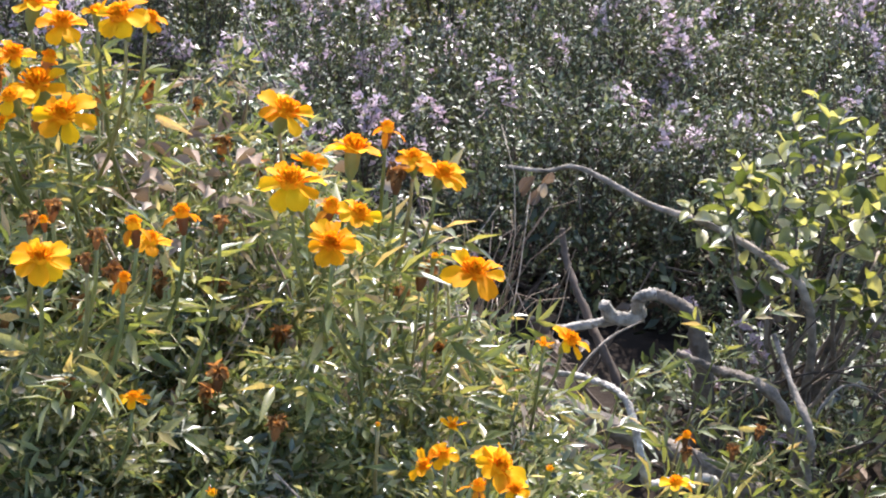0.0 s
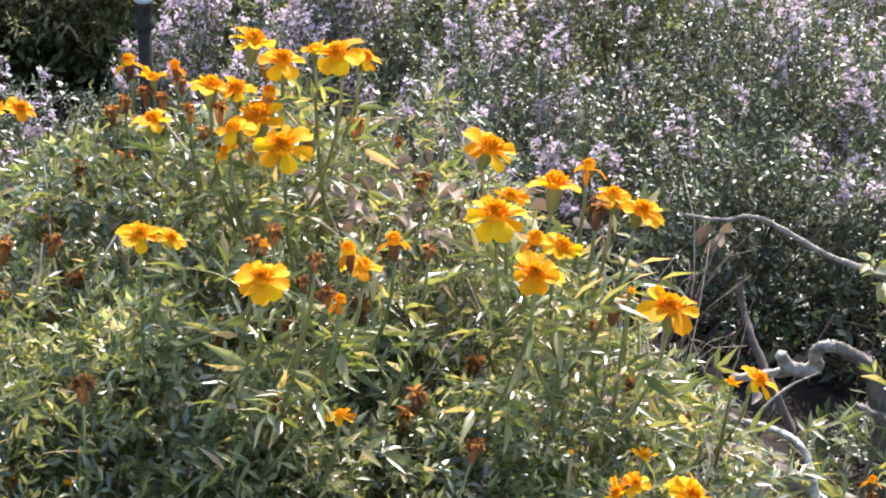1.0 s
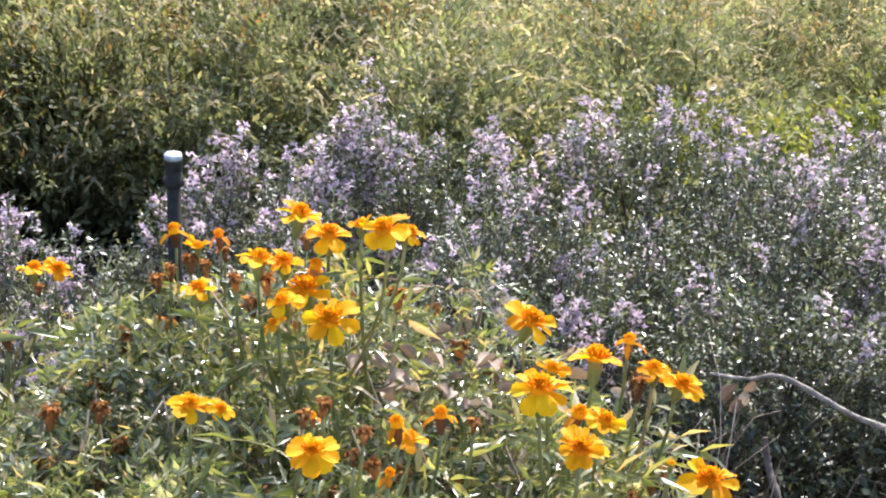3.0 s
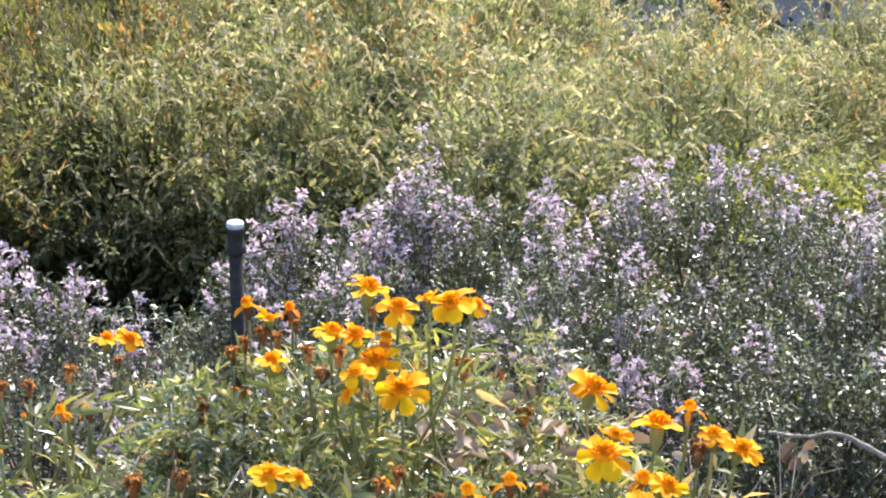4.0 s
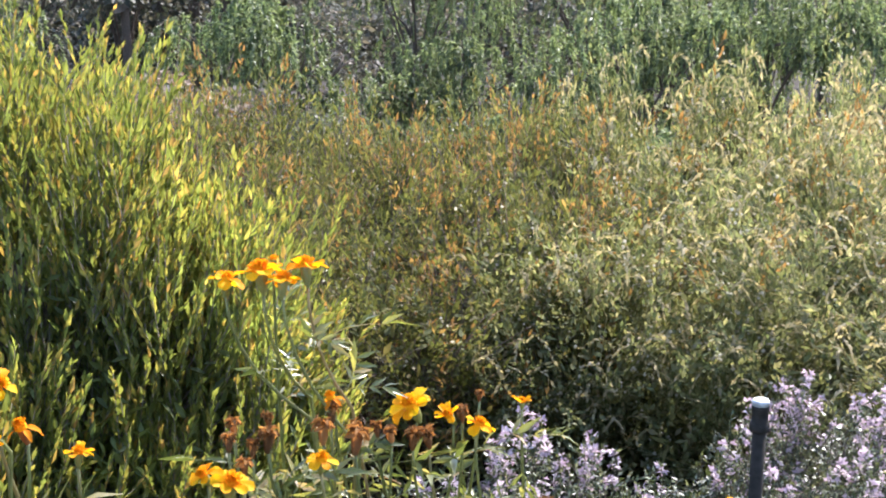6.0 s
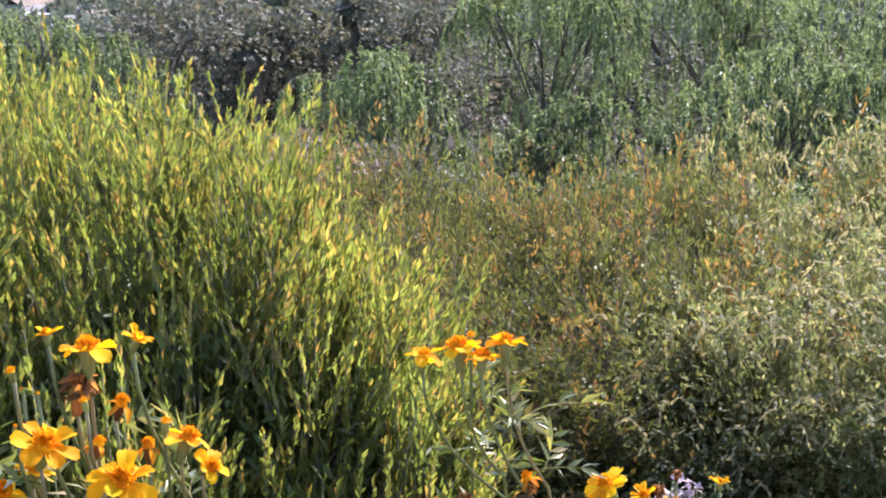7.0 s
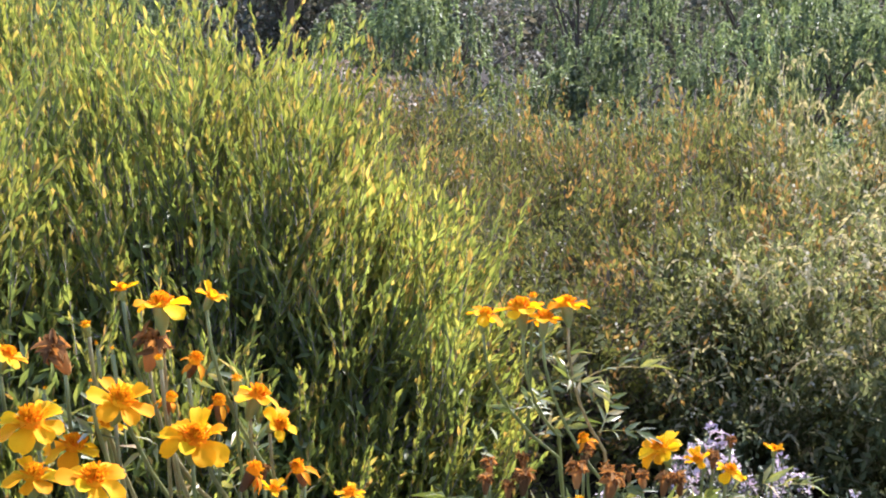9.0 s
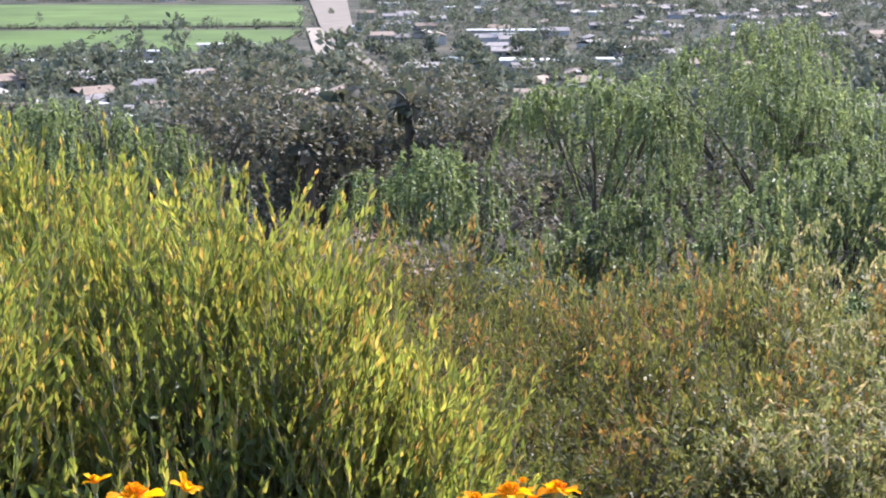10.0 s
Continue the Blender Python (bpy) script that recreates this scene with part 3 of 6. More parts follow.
def marigold(base, label, rows, hull=None, leaves=900, near=260, dry=26, straw=0, group="marigolds", tufts=4):
    """One marigold plant: stems, heads and leaves. hull: (cx, cy, rx, ry, top, drop) of its leafy mass."""
    base = (base[0], base[1], ground_z(base[0], base[1]))
    plant = empty("marigold_plant", base, label, "flower plant", group)
    o = np.array(base)
    joined = Cloud()
    singles = []
    for code, x, y, z, w in rows:
        neck = flower(plant, code, (x, y, z), w / 1000)
        mid = neck * np.array([0.85, 0.85, 1]) + np.array([rng.normal() * 0.03, 0.05 + rng.normal() * 0.02, -0.13 - 0.06 * rng.random()])
        node = neck * np.array([0.55, 0.55, 0]) + np.array([rng.normal() * 0.04, 0.09 + rng.normal() * 0.03, neck[2] * 0.45])
        pts = list(bend(neck, neck + np.array([0, 0, -0.07]), mid, 6)) + list(bend(mid, (mid + node) / 2 + rng.normal(size=3) * 0.01, node, 4))[1:] + [np.array([rng.normal() * 0.03, rng.normal() * 0.03, 0])]
        put("stem", mesh_of("stem", *tube(pts, 0.0014, 0.002, 5), M_STEM), plant)
        if z > 0.3:
            for k in range(tufts):
                s = neck + (mid - neck) * rng.uniform(0.2, 1.0)
                a = rng.uniform(0, 6.28)
                singles.append((s, (math.cos(a), math.sin(a), rng.uniform(0.1, 0.9)), rng.uniform(0.035, 0.065)))
    if hull:
        cx, cy, rx, ry, top, drop = hull
        n = int(leaves * 1.3)
        a, d = rng.uniform(0, 2 * math.pi, n), np.sqrt(rng.uniform(0, 1, n))
        x, y = cx + rx * d * np.cos(a), cy + ry * d * np.sin(a)
        lump = np.array([noise.noise((p * 6, q * 6, 3.0)) for p, q in zip(x, y)])
        z = np.minimum(top - drop * d**2.5, canopy(x, y)) + 0.1 * lump - np.abs(rng.normal(size=n)) * 0.06
        out_way = np.stack([np.cos(a) * d, np.sin(a) * d, np.full(n, 0.35)], -1) + rng.normal(size=(n, 3)) * 0.6
        at = np.stack([x, y, z], -1) - o
        size = rng.uniform(0.018, 0.037, n)
        order = np.argsort(-z + y * 0.25)
        for i in order[:near]:
            singles.append((at[i], out_way[i], size[i]))
        for s in range(4):
            pick = order[near:][s::4]
            joined.add(LEAF_SHAPES[s], frames_along(out_way[pick], size[pick]), at[pick])
        m = int(leaves * 3.2)
        fa, fd = rng.uniform(0, 2 * math.pi, m), np.sqrt(rng.uniform(0, 1, m))
        fx, fy = cx + rx * fd * np.cos(fa), cy + ry * fd * np.sin(fa)
        flump = np.array([noise.noise((p * 9, q * 9, 8.0)) for p, q in zip(fx, fy)])
        fz = np.minimum(top - drop * fd**2.5, canopy(fx, fy)) + 0.1 * flump - 0.02 - np.abs(rng.normal(size=m)) * 0.055
        fat = np.stack([fx, fy, fz], -1) - o
        fway = np.stack([np.cos(fa) * fd, np.sin(fa) * fd - 0.2, np.full(m, 0.4)], -1) + rng.normal(size=(m, 3)) * 0.8
        small = Cloud()
        for s in range(3):
            small.add(FINE_SHAPES[s], frames_along(fway[s::3], rng.uniform(0.018, 0.034, len(fway[s::3]))), fat[s::3])
        put("fine_foliage", small.mesh("fine_foliage", M_LEAF_LOW), plant, label="small glossy toothed leaflets", kind="stuff")
        if straw:
            dead, withered = [], Cloud()
            for i in range(straw):
                p = at[rng.integers(n)] + np.array([0, 0, rng.uniform(-0.05, 0.03)])
                q = p + np.array([rng.normal() * 0.06, rng.normal() * 0.05, -rng.uniform(0.1, 0.22)])
                dead.append((bend(q, (p + q) / 2 + rng.normal(size=3) * 0.02, p, 6), 0.0018, 0.0008))
            k = rng.integers(0, n, straw)
            withered.add(LEAF_SHAPES[1], frames_along(out_way[k] - np.array([0, 0, 0.5]), rng.uniform(0.025, 0.045, straw)), at[k] + np.array([0, 0, -0.01]))
            put("dry_stalk_mass", mesh_of("dry_stalk_mass", *rods(dead, 4), M_DRYLEAF), plant, label="tan dry stalks", kind="stuff")
            put("withered_leaf_mass", withered.mesh("withered_leaf_mass", M_DRYLEAF), plant, label="withered tan leaves", kind="stuff")
        stalks = []
        for i in range(130):
            p = at[rng.integers(n)]
            foot = np.array([p[0] * 0.45 + rng.normal() * 0.05, p[1] * 0.45 + rng.normal() * 0.05, 0])
            stalks.append((bend(foot, (foot + p) / 2 + np.array([0, 0, 0.08]), p, 6), 0.004, 0.0012))
        for i in range(dry):
            p = at[rng.integers(n)] * np.array([1, 1, 0])
            p[2] = min(top, float(canopy(p[0] + base[0], p[1] + base[1])) + 0.03) - base[2] + rng.uniform(-0.02, 0.06) - drop * (((p[0] + base[0] - cx) / rx) ** 2 + ((p[1] + base[1] - cy) / ry) ** 2) ** 1.25
            low = flower(plant, "Du", tuple(p + o), rng.uniform(0.012, 0.021))
            stalks.append((bend(np.array([p[0] * 0.5, p[1] * 0.5, 0.1]), p * np.array([0.8, 0.8, 0.6]), low, 6), 0.0016, 0.001))
        put("stalk_mass", mesh_of("stalk_mass", *rods(stalks, 4), M_STEM), plant, kind="stuff")
        put("foliage", joined.mesh("foliage", M_LEAF_LOW), plant, label="dense small dark glossy leaflets", kind="stuff")
    for s, way, size in singles[:300]:
        m3 = frames_along(np.array([way]), [size])[0]
        put("leaf", leaf_meshes[rng.integers(4)], plant, matrix4(m3, s))
    return plant


# ---- the marigolds: code, place, width in millimetres ----
rng = np.random.default_rng(21)
centre_top_a = [
    ('Fu', -0.089, 1.159, 1.080, 42),
    ('Ff', -0.060, 1.089, 1.096, 37),
    ('Ff', -0.016, 1.046, 1.122, 40),
    ('Fr', 0.003, 1.064, 1.113, 26),
    ('Hu', -0.035, 1.075, 1.112, 22),
    ('Fu', -0.113, 1.080, 1.076, 35),
    ('Ff', -0.094, 1.079, 1.075, 33),
    ('Ff', -0.075, 1.052, 1.065, 50),
    ('Fc', -0.052, 0.999, 1.069, 45),
    ('Fl', -0.089, 1.022, 1.070, 29),
    ('Bu', -0.070, 1.078, 1.072, 17),
    ('Fl', -0.094, 1.006, 1.060, 19),
    ('Bu', -0.220, 1.314, 0.987, 19),
    ('Hu', -0.197, 1.308, 0.975, 25),
    ('Bu', -0.179, 1.322, 0.981, 16),
    ('Du', -0.190, 1.310, 0.955, 14),
    ('Du', -0.175, 1.325, 0.964, 13),
    ('Fu', -0.181, 1.202, 0.985, 34),
]
centre_top_b = [
    ('Du', -0.225, 1.250, 0.968, 15),
    ('Du', -0.215, 1.263, 0.973, 14),
    ('Du', -0.143, 1.162, 1.017, 14),
    ('Du', -0.109, 1.091, 1.054, 15),
]
marigold((-0.1, 1.15), "marigold plant with clustered bright orange open flowers", centre_top_a + centre_top_b, (-0.08, 1.2, 0.33, 0.27, 0.97, 0.25), 950, 120, straw=240)
centre_left_a = [
    ('Ff', -0.147, 0.944, 1.023, 32),
    ('Fr', -0.125, 0.943, 1.022, 21),
    ('Ff', -0.052, 0.847, 1.052, 34),
    ('Fu', 0.011, 0.894, 1.035, 29),
    ('Bu', 0.002, 0.873, 1.059, 16),
    ('Bu', 0.031, 0.885, 1.061, 16),
    ('Du', -0.060, 0.874, 1.063, 11),
    ('Du', -0.048, 0.886, 1.065, 12),
    ('Du', -0.019, 0.854, 1.065, 11),
    ('Bu', -0.001, 0.825, 1.052, 11),
    ('Bu', -0.057, 0.908, 1.041, 9),
    ('Du', -0.026, 0.847, 1.052, 10),
    ('Du', 0.055, 0.909, 1.043, 10),
    ('Fu', -0.000, 0.854, 0.941, 20),
    ('Yu', 0.052, 0.739, 0.960, 10),
    ('Dl', -0.014, 0.900, 1.009, 15),
    ('Bu', -0.219, 0.935, 0.871, 11),
    ('Yu', -0.186, 0.881, 0.879, 7),
]
centre_left_b = [
    ('Hu', -0.191, 0.870, 0.861, 10),
    ('Bu', -0.264, 0.951, 0.796, 13),
]
marigold((-0.25, 0.95), "leafy marigold plant with orange flowers and brown seed heads", centre_left_a + centre_left_b, (-0.22, 0.86, 0.48, 0.34, 0.93, 0.16), 2300, 150, 22, straw=90)
right_a = [
    ('Fr', 0.099, 1.046, 1.052, 43),
    ('Bu', 0.165, 0.970, 1.079, 15),
    ('Fu', 0.144, 0.982, 1.057, 43),
    ('Hf', 0.114, 0.996, 1.039, 26),
    ('Ff', 0.100, 0.920, 1.065, 46),
    ('Fu', 0.184, 0.962, 1.062, 28),
    ('Fr', 0.202, 0.949, 1.058, 34),
    ('Du', 0.171, 0.949, 1.058, 17),
    ('Bu', 0.123, 0.887, 1.066, 17),
    ('Fr', 0.141, 0.886, 1.063, 30),
    ('Fc', 0.123, 0.852, 1.062, 35),
    ('Ff', 0.229, 0.929, 0.991, 45),
    ('Yu', 0.200, 0.934, 1.001, 10),
    ('Fr', 0.327, 1.019, 0.870, 32),
    ('Hu', 0.307, 1.020, 0.865, 15),
    ('Yu', 0.222, 1.049, 0.928, 11),
    ('Hl', 0.188, 0.810, 0.919, 23),
    ('Ff', 0.200, 0.813, 0.926, 20),
]
right_b = [
    ('Fr', 0.231, 0.790, 0.936, 35),
    ('Hu', 0.212, 0.861, 0.911, 15),
    ('Ff', 0.240, 0.774, 0.931, 21),
    ('Bu', 0.216, 0.769, 0.936, 14),
    ('Yu', 0.162, 0.867, 0.908, 7),
    ('Yu', 0.288, 0.876, 0.860, 10),
    ('Fu', 0.406, 0.935, 0.794, 27),
    ('Bu', 0.443, 1.029, 0.764, 12),
    ('Du', 0.521, 1.063, 0.743, 12),
    ('Du', 0.482, 1.019, 0.758, 12),
    ('Du', 0.443, 1.022, 0.753, 11),
    ('Du', 0.188, 0.996, 0.930, 12),
]
marigold((0.2, 1.05), "marigold plant with orange flowers beside old woody branches", right_a + right_b, (0.14, 1.0, 0.3, 0.28, 0.88, 0.28), 760, 110, straw=150)
mid_left_a = [
    ('Du', -0.370, 1.267, 0.887, 13),
    ('Bu', -0.373, 1.268, 0.889, 12),
    ('Du', -0.407, 1.315, 0.871, 9),
    ('Du', -0.356, 1.333, 0.911, 11),
    ('Br', -0.408, 1.002, 1.051, 16),
    ('Du', -0.414, 0.998, 1.041, 16),
    ('Bu', -0.306, 0.961, 1.061, 12),
    ('Yu', -0.333, 0.957, 1.058, 7),
    ('Du', -0.381, 1.051, 1.031, 13),
    ('Du', -0.359, 1.053, 1.031, 12),
    ('Du', -0.339, 1.104, 1.020, 13),
    ('Du', -0.432, 0.959, 1.083, 13),
    ('Du', -0.420, 0.910, 1.093, 14),
    ('Yu', -0.320, 0.861, 1.084, 6),
    ('Dl', -0.392, 0.862, 1.102, 16),
]
marigold((-0.6, 1.35), "marigold plant with many brown seed heads and few flowers", mid_left_a, (-0.62, 1.22, 0.33, 0.24, 0.67, 0.2), 300, 90, 46, straw=130, tufts=2)
marigold((-0.52, 1.95), "small marigold plant with two yellow-orange flowers by the rosemary", [("Fu", -0.514, 1.895, 0.648, 46), ("Fr", -0.486, 1.914, 0.641, 43)], (-0.52, 1.88, 0.2, 0.16, 0.42, 0.15), 260, 120, 4)
tall_a = [
    ('Fu', -0.889, 1.075, 1.211, 31),
    ('Fu', -0.855, 1.070, 1.223, 43),
    ('Fu', -0.818, 1.086, 1.226, 37),
    ('Yu', -0.852, 1.095, 1.227, 13),
    ('Fu', -0.832, 1.066, 1.218, 34),
    ('Fl', -0.748, 1.174, 1.066, 44),
    ('Hl', -0.718, 1.202, 1.048, 27),
    ('Fr', -0.690, 1.210, 1.038, 31),
    ('Hu', -0.656, 1.249, 1.050, 19),
    ('Bu', -0.801, 1.096, 1.098, 16),
    ('Du', -0.799, 1.093, 1.089, 17),
    ('Du', -0.706, 1.208, 1.052, 14),
    ('Du', -0.854, 0.985, 1.099, 14),
    ('Du', -0.842, 1.008, 1.085, 14),
    ('Du', -0.784, 1.114, 1.066, 13),
    ('Du', -0.766, 1.121, 1.065, 13),
    ('Du', -0.754, 1.124, 1.059, 16),
    ('Du', -0.738, 1.149, 1.048, 18),
]
tall_b = [
    ('Du', -0.727, 1.153, 1.048, 18),
    ('Du', -0.839, 1.037, 1.100, 13),
    ('Du', -0.692, 1.219, 1.067, 10),
    ('Ff', -0.781, 1.014, 1.075, 29),
    ('Yu', -0.642, 1.069, 1.004, 12),
    ('Bu', -0.609, 1.031, 1.032, 16),
    ('Du', -0.587, 1.041, 1.046, 15),
    ('Du', -0.572, 1.040, 1.036, 15),
    ('Bu', -0.519, 1.091, 0.999, 13),
    ('Du', -0.603, 1.009, 1.026, 19),
    ('Yu', -0.728, 0.863, 1.078, 8),
    ('Du', -0.767, 1.071, 1.077, 22),
    ('Du', -0.799, 1.068, 1.083, 20),
    ('Du', -0.829, 1.012, 1.094, 19),
    ('Du', -0.792, 0.951, 1.055, 18),
    ('Du', -0.860, 1.009, 1.103, 14),
]
marigold((-0.74, 1.12), "marigold plant with one tall sprig of orange flowers", tall_a + tall_b, (-0.84, 1.03, 0.36, 0.22, 0.9, 0.2), 700, 120, 34, straw=100, tufts=3)
near_left_a = [
    ('Fl', -0.824, 0.868, 1.121, 25),
    ('Ff', -0.798, 0.862, 1.120, 35),
    ('Du', -0.797, 0.886, 1.126, 13),
    ('Hu', -0.800, 0.813, 1.104, 14),
    ('Ff', -0.810, 0.789, 1.104, 43),
    ('Fr', -1.059, 0.634, 1.304, 29),
    ('Hu', -1.011, 0.698, 1.336, 18),
    ('Fu', -0.996, 0.721, 1.319, 39),
    ('Hr', -0.965, 0.735, 1.325, 22),
    ('Yu', -1.025, 0.675, 1.316, 11),
    ('Dl', -1.030, 0.647, 1.308, 24),
    ('Df', -0.998, 0.712, 1.295, 25),
    ('Yu', -0.967, 0.670, 1.303, 10),
    ('Br', -0.956, 0.695, 1.294, 15),
    ('Fc', -0.977, 0.638, 1.284, 42),
    ('Ff', -1.021, 0.606, 1.275, 45),
    ('Ff', -1.023, 0.650, 1.239, 39),
    ('Fr', -1.010, 0.670, 1.249, 26),
]
near_left_b = [
    ('Br', -0.983, 0.706, 1.258, 13),
    ('Fc', -0.940, 0.665, 1.253, 45),
    ('Bu', -0.956, 0.725, 1.252, 15),
    ('Yu', -0.952, 0.742, 1.264, 13),
    ('Fr', -0.942, 0.753, 1.249, 36),
    ('Fd', -0.930, 0.761, 1.227, 28),
    ('Ff', -1.005, 0.582, 1.251, 35),
    ('Ff', -0.960, 0.580, 1.258, 41),
    ('Br', -0.930, 0.721, 1.207, 18),
    ('Bl', -0.917, 0.766, 1.192, 17),
    ('Hf', -0.910, 0.715, 1.200, 19),
    ('Fu', -0.901, 0.816, 1.153, 24),
    ('Yu', -1.017, 0.674, 1.305, 5),
    ('Yu', -1.007, 0.677, 1.302, 5),
    ('Du', -0.931, 0.741, 1.201, 9),
    ('Yu', -1.034, 0.638, 1.284, 5),
    ('Yu', -1.007, 0.650, 1.289, 5),
]
marigold((-0.96, 0.74), "tall marigold plant with orange flowers, buds and dead heads", near_left_a + near_left_b, (-1.02, 0.74, 0.28, 0.22, 0.97, 0.2), 600, 100, straw=30, tufts=1)


# ---- low marigold sprigs among the old wood ----
rng = np.random.default_rng(22)
def sprig(x, y, h, n, label="young marigold sprig with narrow green leaves"):
    base = (x, y, ground_z(x, y))
    ob = empty("marigold_sprig", base, label, "flower plant", "marigold sprigs")
    lean = rng.normal(size=2) * 0.12 * h
    top = np.array([lean[0], lean[1], h])
    pts = bend((0, 0, 0), (lean[0] * 0.2, lean[1] * 0.2, h * 0.6), top, 7)
    put("stem", mesh_of("stem", *tube(pts, 0.003, 0.001, 5), M_STEM), ob)
    for i in range(n):
        s = 1 - 0.6 * i / n
        at = bend((0, 0, 0), (lean[0] * 0.2, lean[1] * 0.2, h * 0.6), top, 40)[int(39 * s)]
        a = i * 2.4 + rng.normal() * 0.3
        m3 = frames_along(np.array([[math.cos(a), math.sin(a), 0.25 + 0.8 * s * rng.random()]]), [rng.uniform(0.05, 0.09)])[0]
        put("leaf", leaf_meshes[rng.integers(4)], ob, matrix4(m3, at))
    return ob


for i in range(26):
    u, v = rng.random(), rng.random()
    sx, sy = 0.34 + 0.75 * u, 1.12 + 0.75 * v
    sprig(sx, sy, max(0.16, 0.62 - 0.45 * u - 0.15 * v + rng.normal() * 0.07), int(rng.integers(7, 13)))


for i in range(9):
    sx, sy = rng.uniform(0.8, 1.25), rng.uniform(1.25, 1.75)
    sprig(sx, sy, rng.uniform(0.14, 0.34), int(rng.integers(7, 12)))


# ---- rosemary ----
rng = np.random.default_rng(23)
NEEDLE = (np.array([(0, 0, 0), (-0.17, 0.5, 0.03), (0.17, 0.5, 0.03), (0, 1, -0.02)]), np.array([(0, 2, 3, 1)]))
BLOOM = (np.array([(0, 0, 0), (-0.3, 0.5, 0.1), (0, 1, 0.25), (0.3, 0.5, 0.1), (0.5, 0.2, 0.0), (0.9, 0.5, -0.25), (0.45, 0.6, 0.0), (-0.5, 0.2, 0.0), (-0.9, 0.5, -0.25), (-0.45, 0.6, 0.0)]), np.array([(0, 3, 2, 1), (0, 4, 5, 6), (0, 9, 8, 7)]))


def rosemary(cx, cy, rx, ry, top, sprigs, bloom, label, peaks=(), skirted=True):
    """A rosemary bush: woody branches, upright sprigs of needles, and pale violet flowers."""
    g = ground_z(cx, cy)
    bush = empty("rosemary_bush", (cx, cy, g), label, "shrub", "rosemary bushes")
    h = top - g
    n = int(sprigs * 1.5)
    a, d = rng.uniform(0, 2 * math.pi, n), np.sqrt(rng.uniform(0, 1, n))
    lump = np.array([noise.noise(((cx + q * math.cos(p) * rx) * 6, (cy + q * math.sin(p) * ry) * 6, 1.0)) for p, q in zip(a, d)])
    tip = np.stack([rx * d * np.cos(a), ry * d * np.sin(a), h * (1 - 0.75 * d**3) + 0.22 * lump - np.abs(rng.normal(size=n)) * 0.1], -1)
    way = unit(np.stack([np.cos(a) * d * 0.7, np.sin(a) * d * 0.7, np.full(n, 0.9)], -1) + rng.normal(size=(n, 3)) * 0.33)
    skirt = (d > 0.72) & (rng.random(n) < 0.7)
    keep = skirted | ~skirt | (np.sin(a) > 0)
    tip, way, skirt, lump, n = tip[keep], way[keep], skirt[keep], lump[keep], int(keep.sum())
    tip[:, 2] = np.where(skirt, tip[:, 2] * rng.uniform(0.15, 1.0, n), tip[:, 2])
    length = rng.uniform(0.10, 0.2, n)
    for j, (px, py, pz) in enumerate(peaks):
        some = slice(j * 26, j * 26 + 26)
        tip[some] = np.array([px - cx, py - cy, pz - g]) + rng.normal(size=(26, 3)) * np.array([0.035, 0.035, 0.05]) - np.array([0, 0, 0.04])
        way[some] = unit(way[some] * np.array([0.4, 0.4, 1]))
        skirt[some], lump[some] = False, 0.45
        length[some] = rng.uniform(0.16, 0.26, 26)
    foot = tip - way * length[:, None]
    needles, blooms = Cloud(), Cloud()
    per = 26
    s = np.linspace(0.05, 1, per)
    at = (foot[:, None, :] + way[:, None, :] * (length[:, None] * s[None])[..., None]).reshape(-1, 3)
    around = unit(rng.normal(size=(n * per, 3)))
    ways = np.repeat(way, per, 0) * 0.6 + around * 0.85
    needles.add(NEEDLE, frames_along(ways, rng.uniform(0.010, 0.021, n * per)), at)
    k = 800
    ca, cd = rng.uniform(0, 2 * math.pi, k), np.sqrt(rng.uniform(0, 0.85, k))
    core = np.stack([rx * cd * np.cos(ca), ry * cd * np.sin(ca), h * (1 - 0.75 * cd**3) * rng.uniform(0.0, 0.8, k) - 0.03], -1)
    needles.add(NEEDLE, frames_along(rng.normal(size=(k, 3)), rng.uniform(0.03, 0.05, k)), core)
    put("foliage", needles.mesh("foliage", M_ROSE), bush, label="grey-green needle leaves", kind="stuff")
    pick = rng.random(n) < 0.33 * bloom * np.clip(0.3 + lump * 2.4, 0.04, 1.4) * np.where(skirt, 0.5, 1.0)
    k = int(pick.sum())
    each = 15
    sb = 1.03 - 0.6 * rng.random((k, each)) ** 1.6
    fat = (foot[pick][:, None, :] + way[pick][:, None, :] * (length[pick][:, None] * sb)[..., None]).reshape(-1, 3)
    fways = unit(rng.normal(size=(k * each, 3)) + np.array([0, -0.15, 0.35]))
    blooms.add(BLOOM, frames_along(fways, rng.uniform(0.009, 0.017, k * each)), fat + fways * 0.008)
    put("blossom", blooms.mesh("blossom", M_ROSE_FLOWER), bush, label="pale violet flowers along the sprigs", kind="stuff")
    sticks = []
    for i in range(46):
        p = foot[rng.integers(n)]
        root = np.array([rng.normal() * 0.06, rng.normal() * 0.06, 0])
        sticks.append((bend(root, np.array([p[0] * 0.6, p[1] * 0.6, p[2] * 0.3]) + rng.normal(size=3) * 0.04, p, 7), 0.007, 0.002))
    put("branchwork", mesh_of("branchwork", *rods(sticks, 5), M_TWIG), bush, label="dark woody branches", kind="stuff")
    thin = Cloud()
    rod = (np.array([(-1, 0, -0.6), (1, 0, -0.6), (0, 0, 1), (-0.5, 1, -0.3), (0.5, 1, -0.3), (0, 1, 0.5)]), np.array([(0, 1, 4, 3), (1, 2, 5, 4), (2, 0, 3, 5)]))
    thin.add(rod, frames_along(way, length, wide=0.0012), foot)
    put("twig_mass", thin.mesh("twig_mass", M_TWIG), bush, kind="stuff")
    return bush


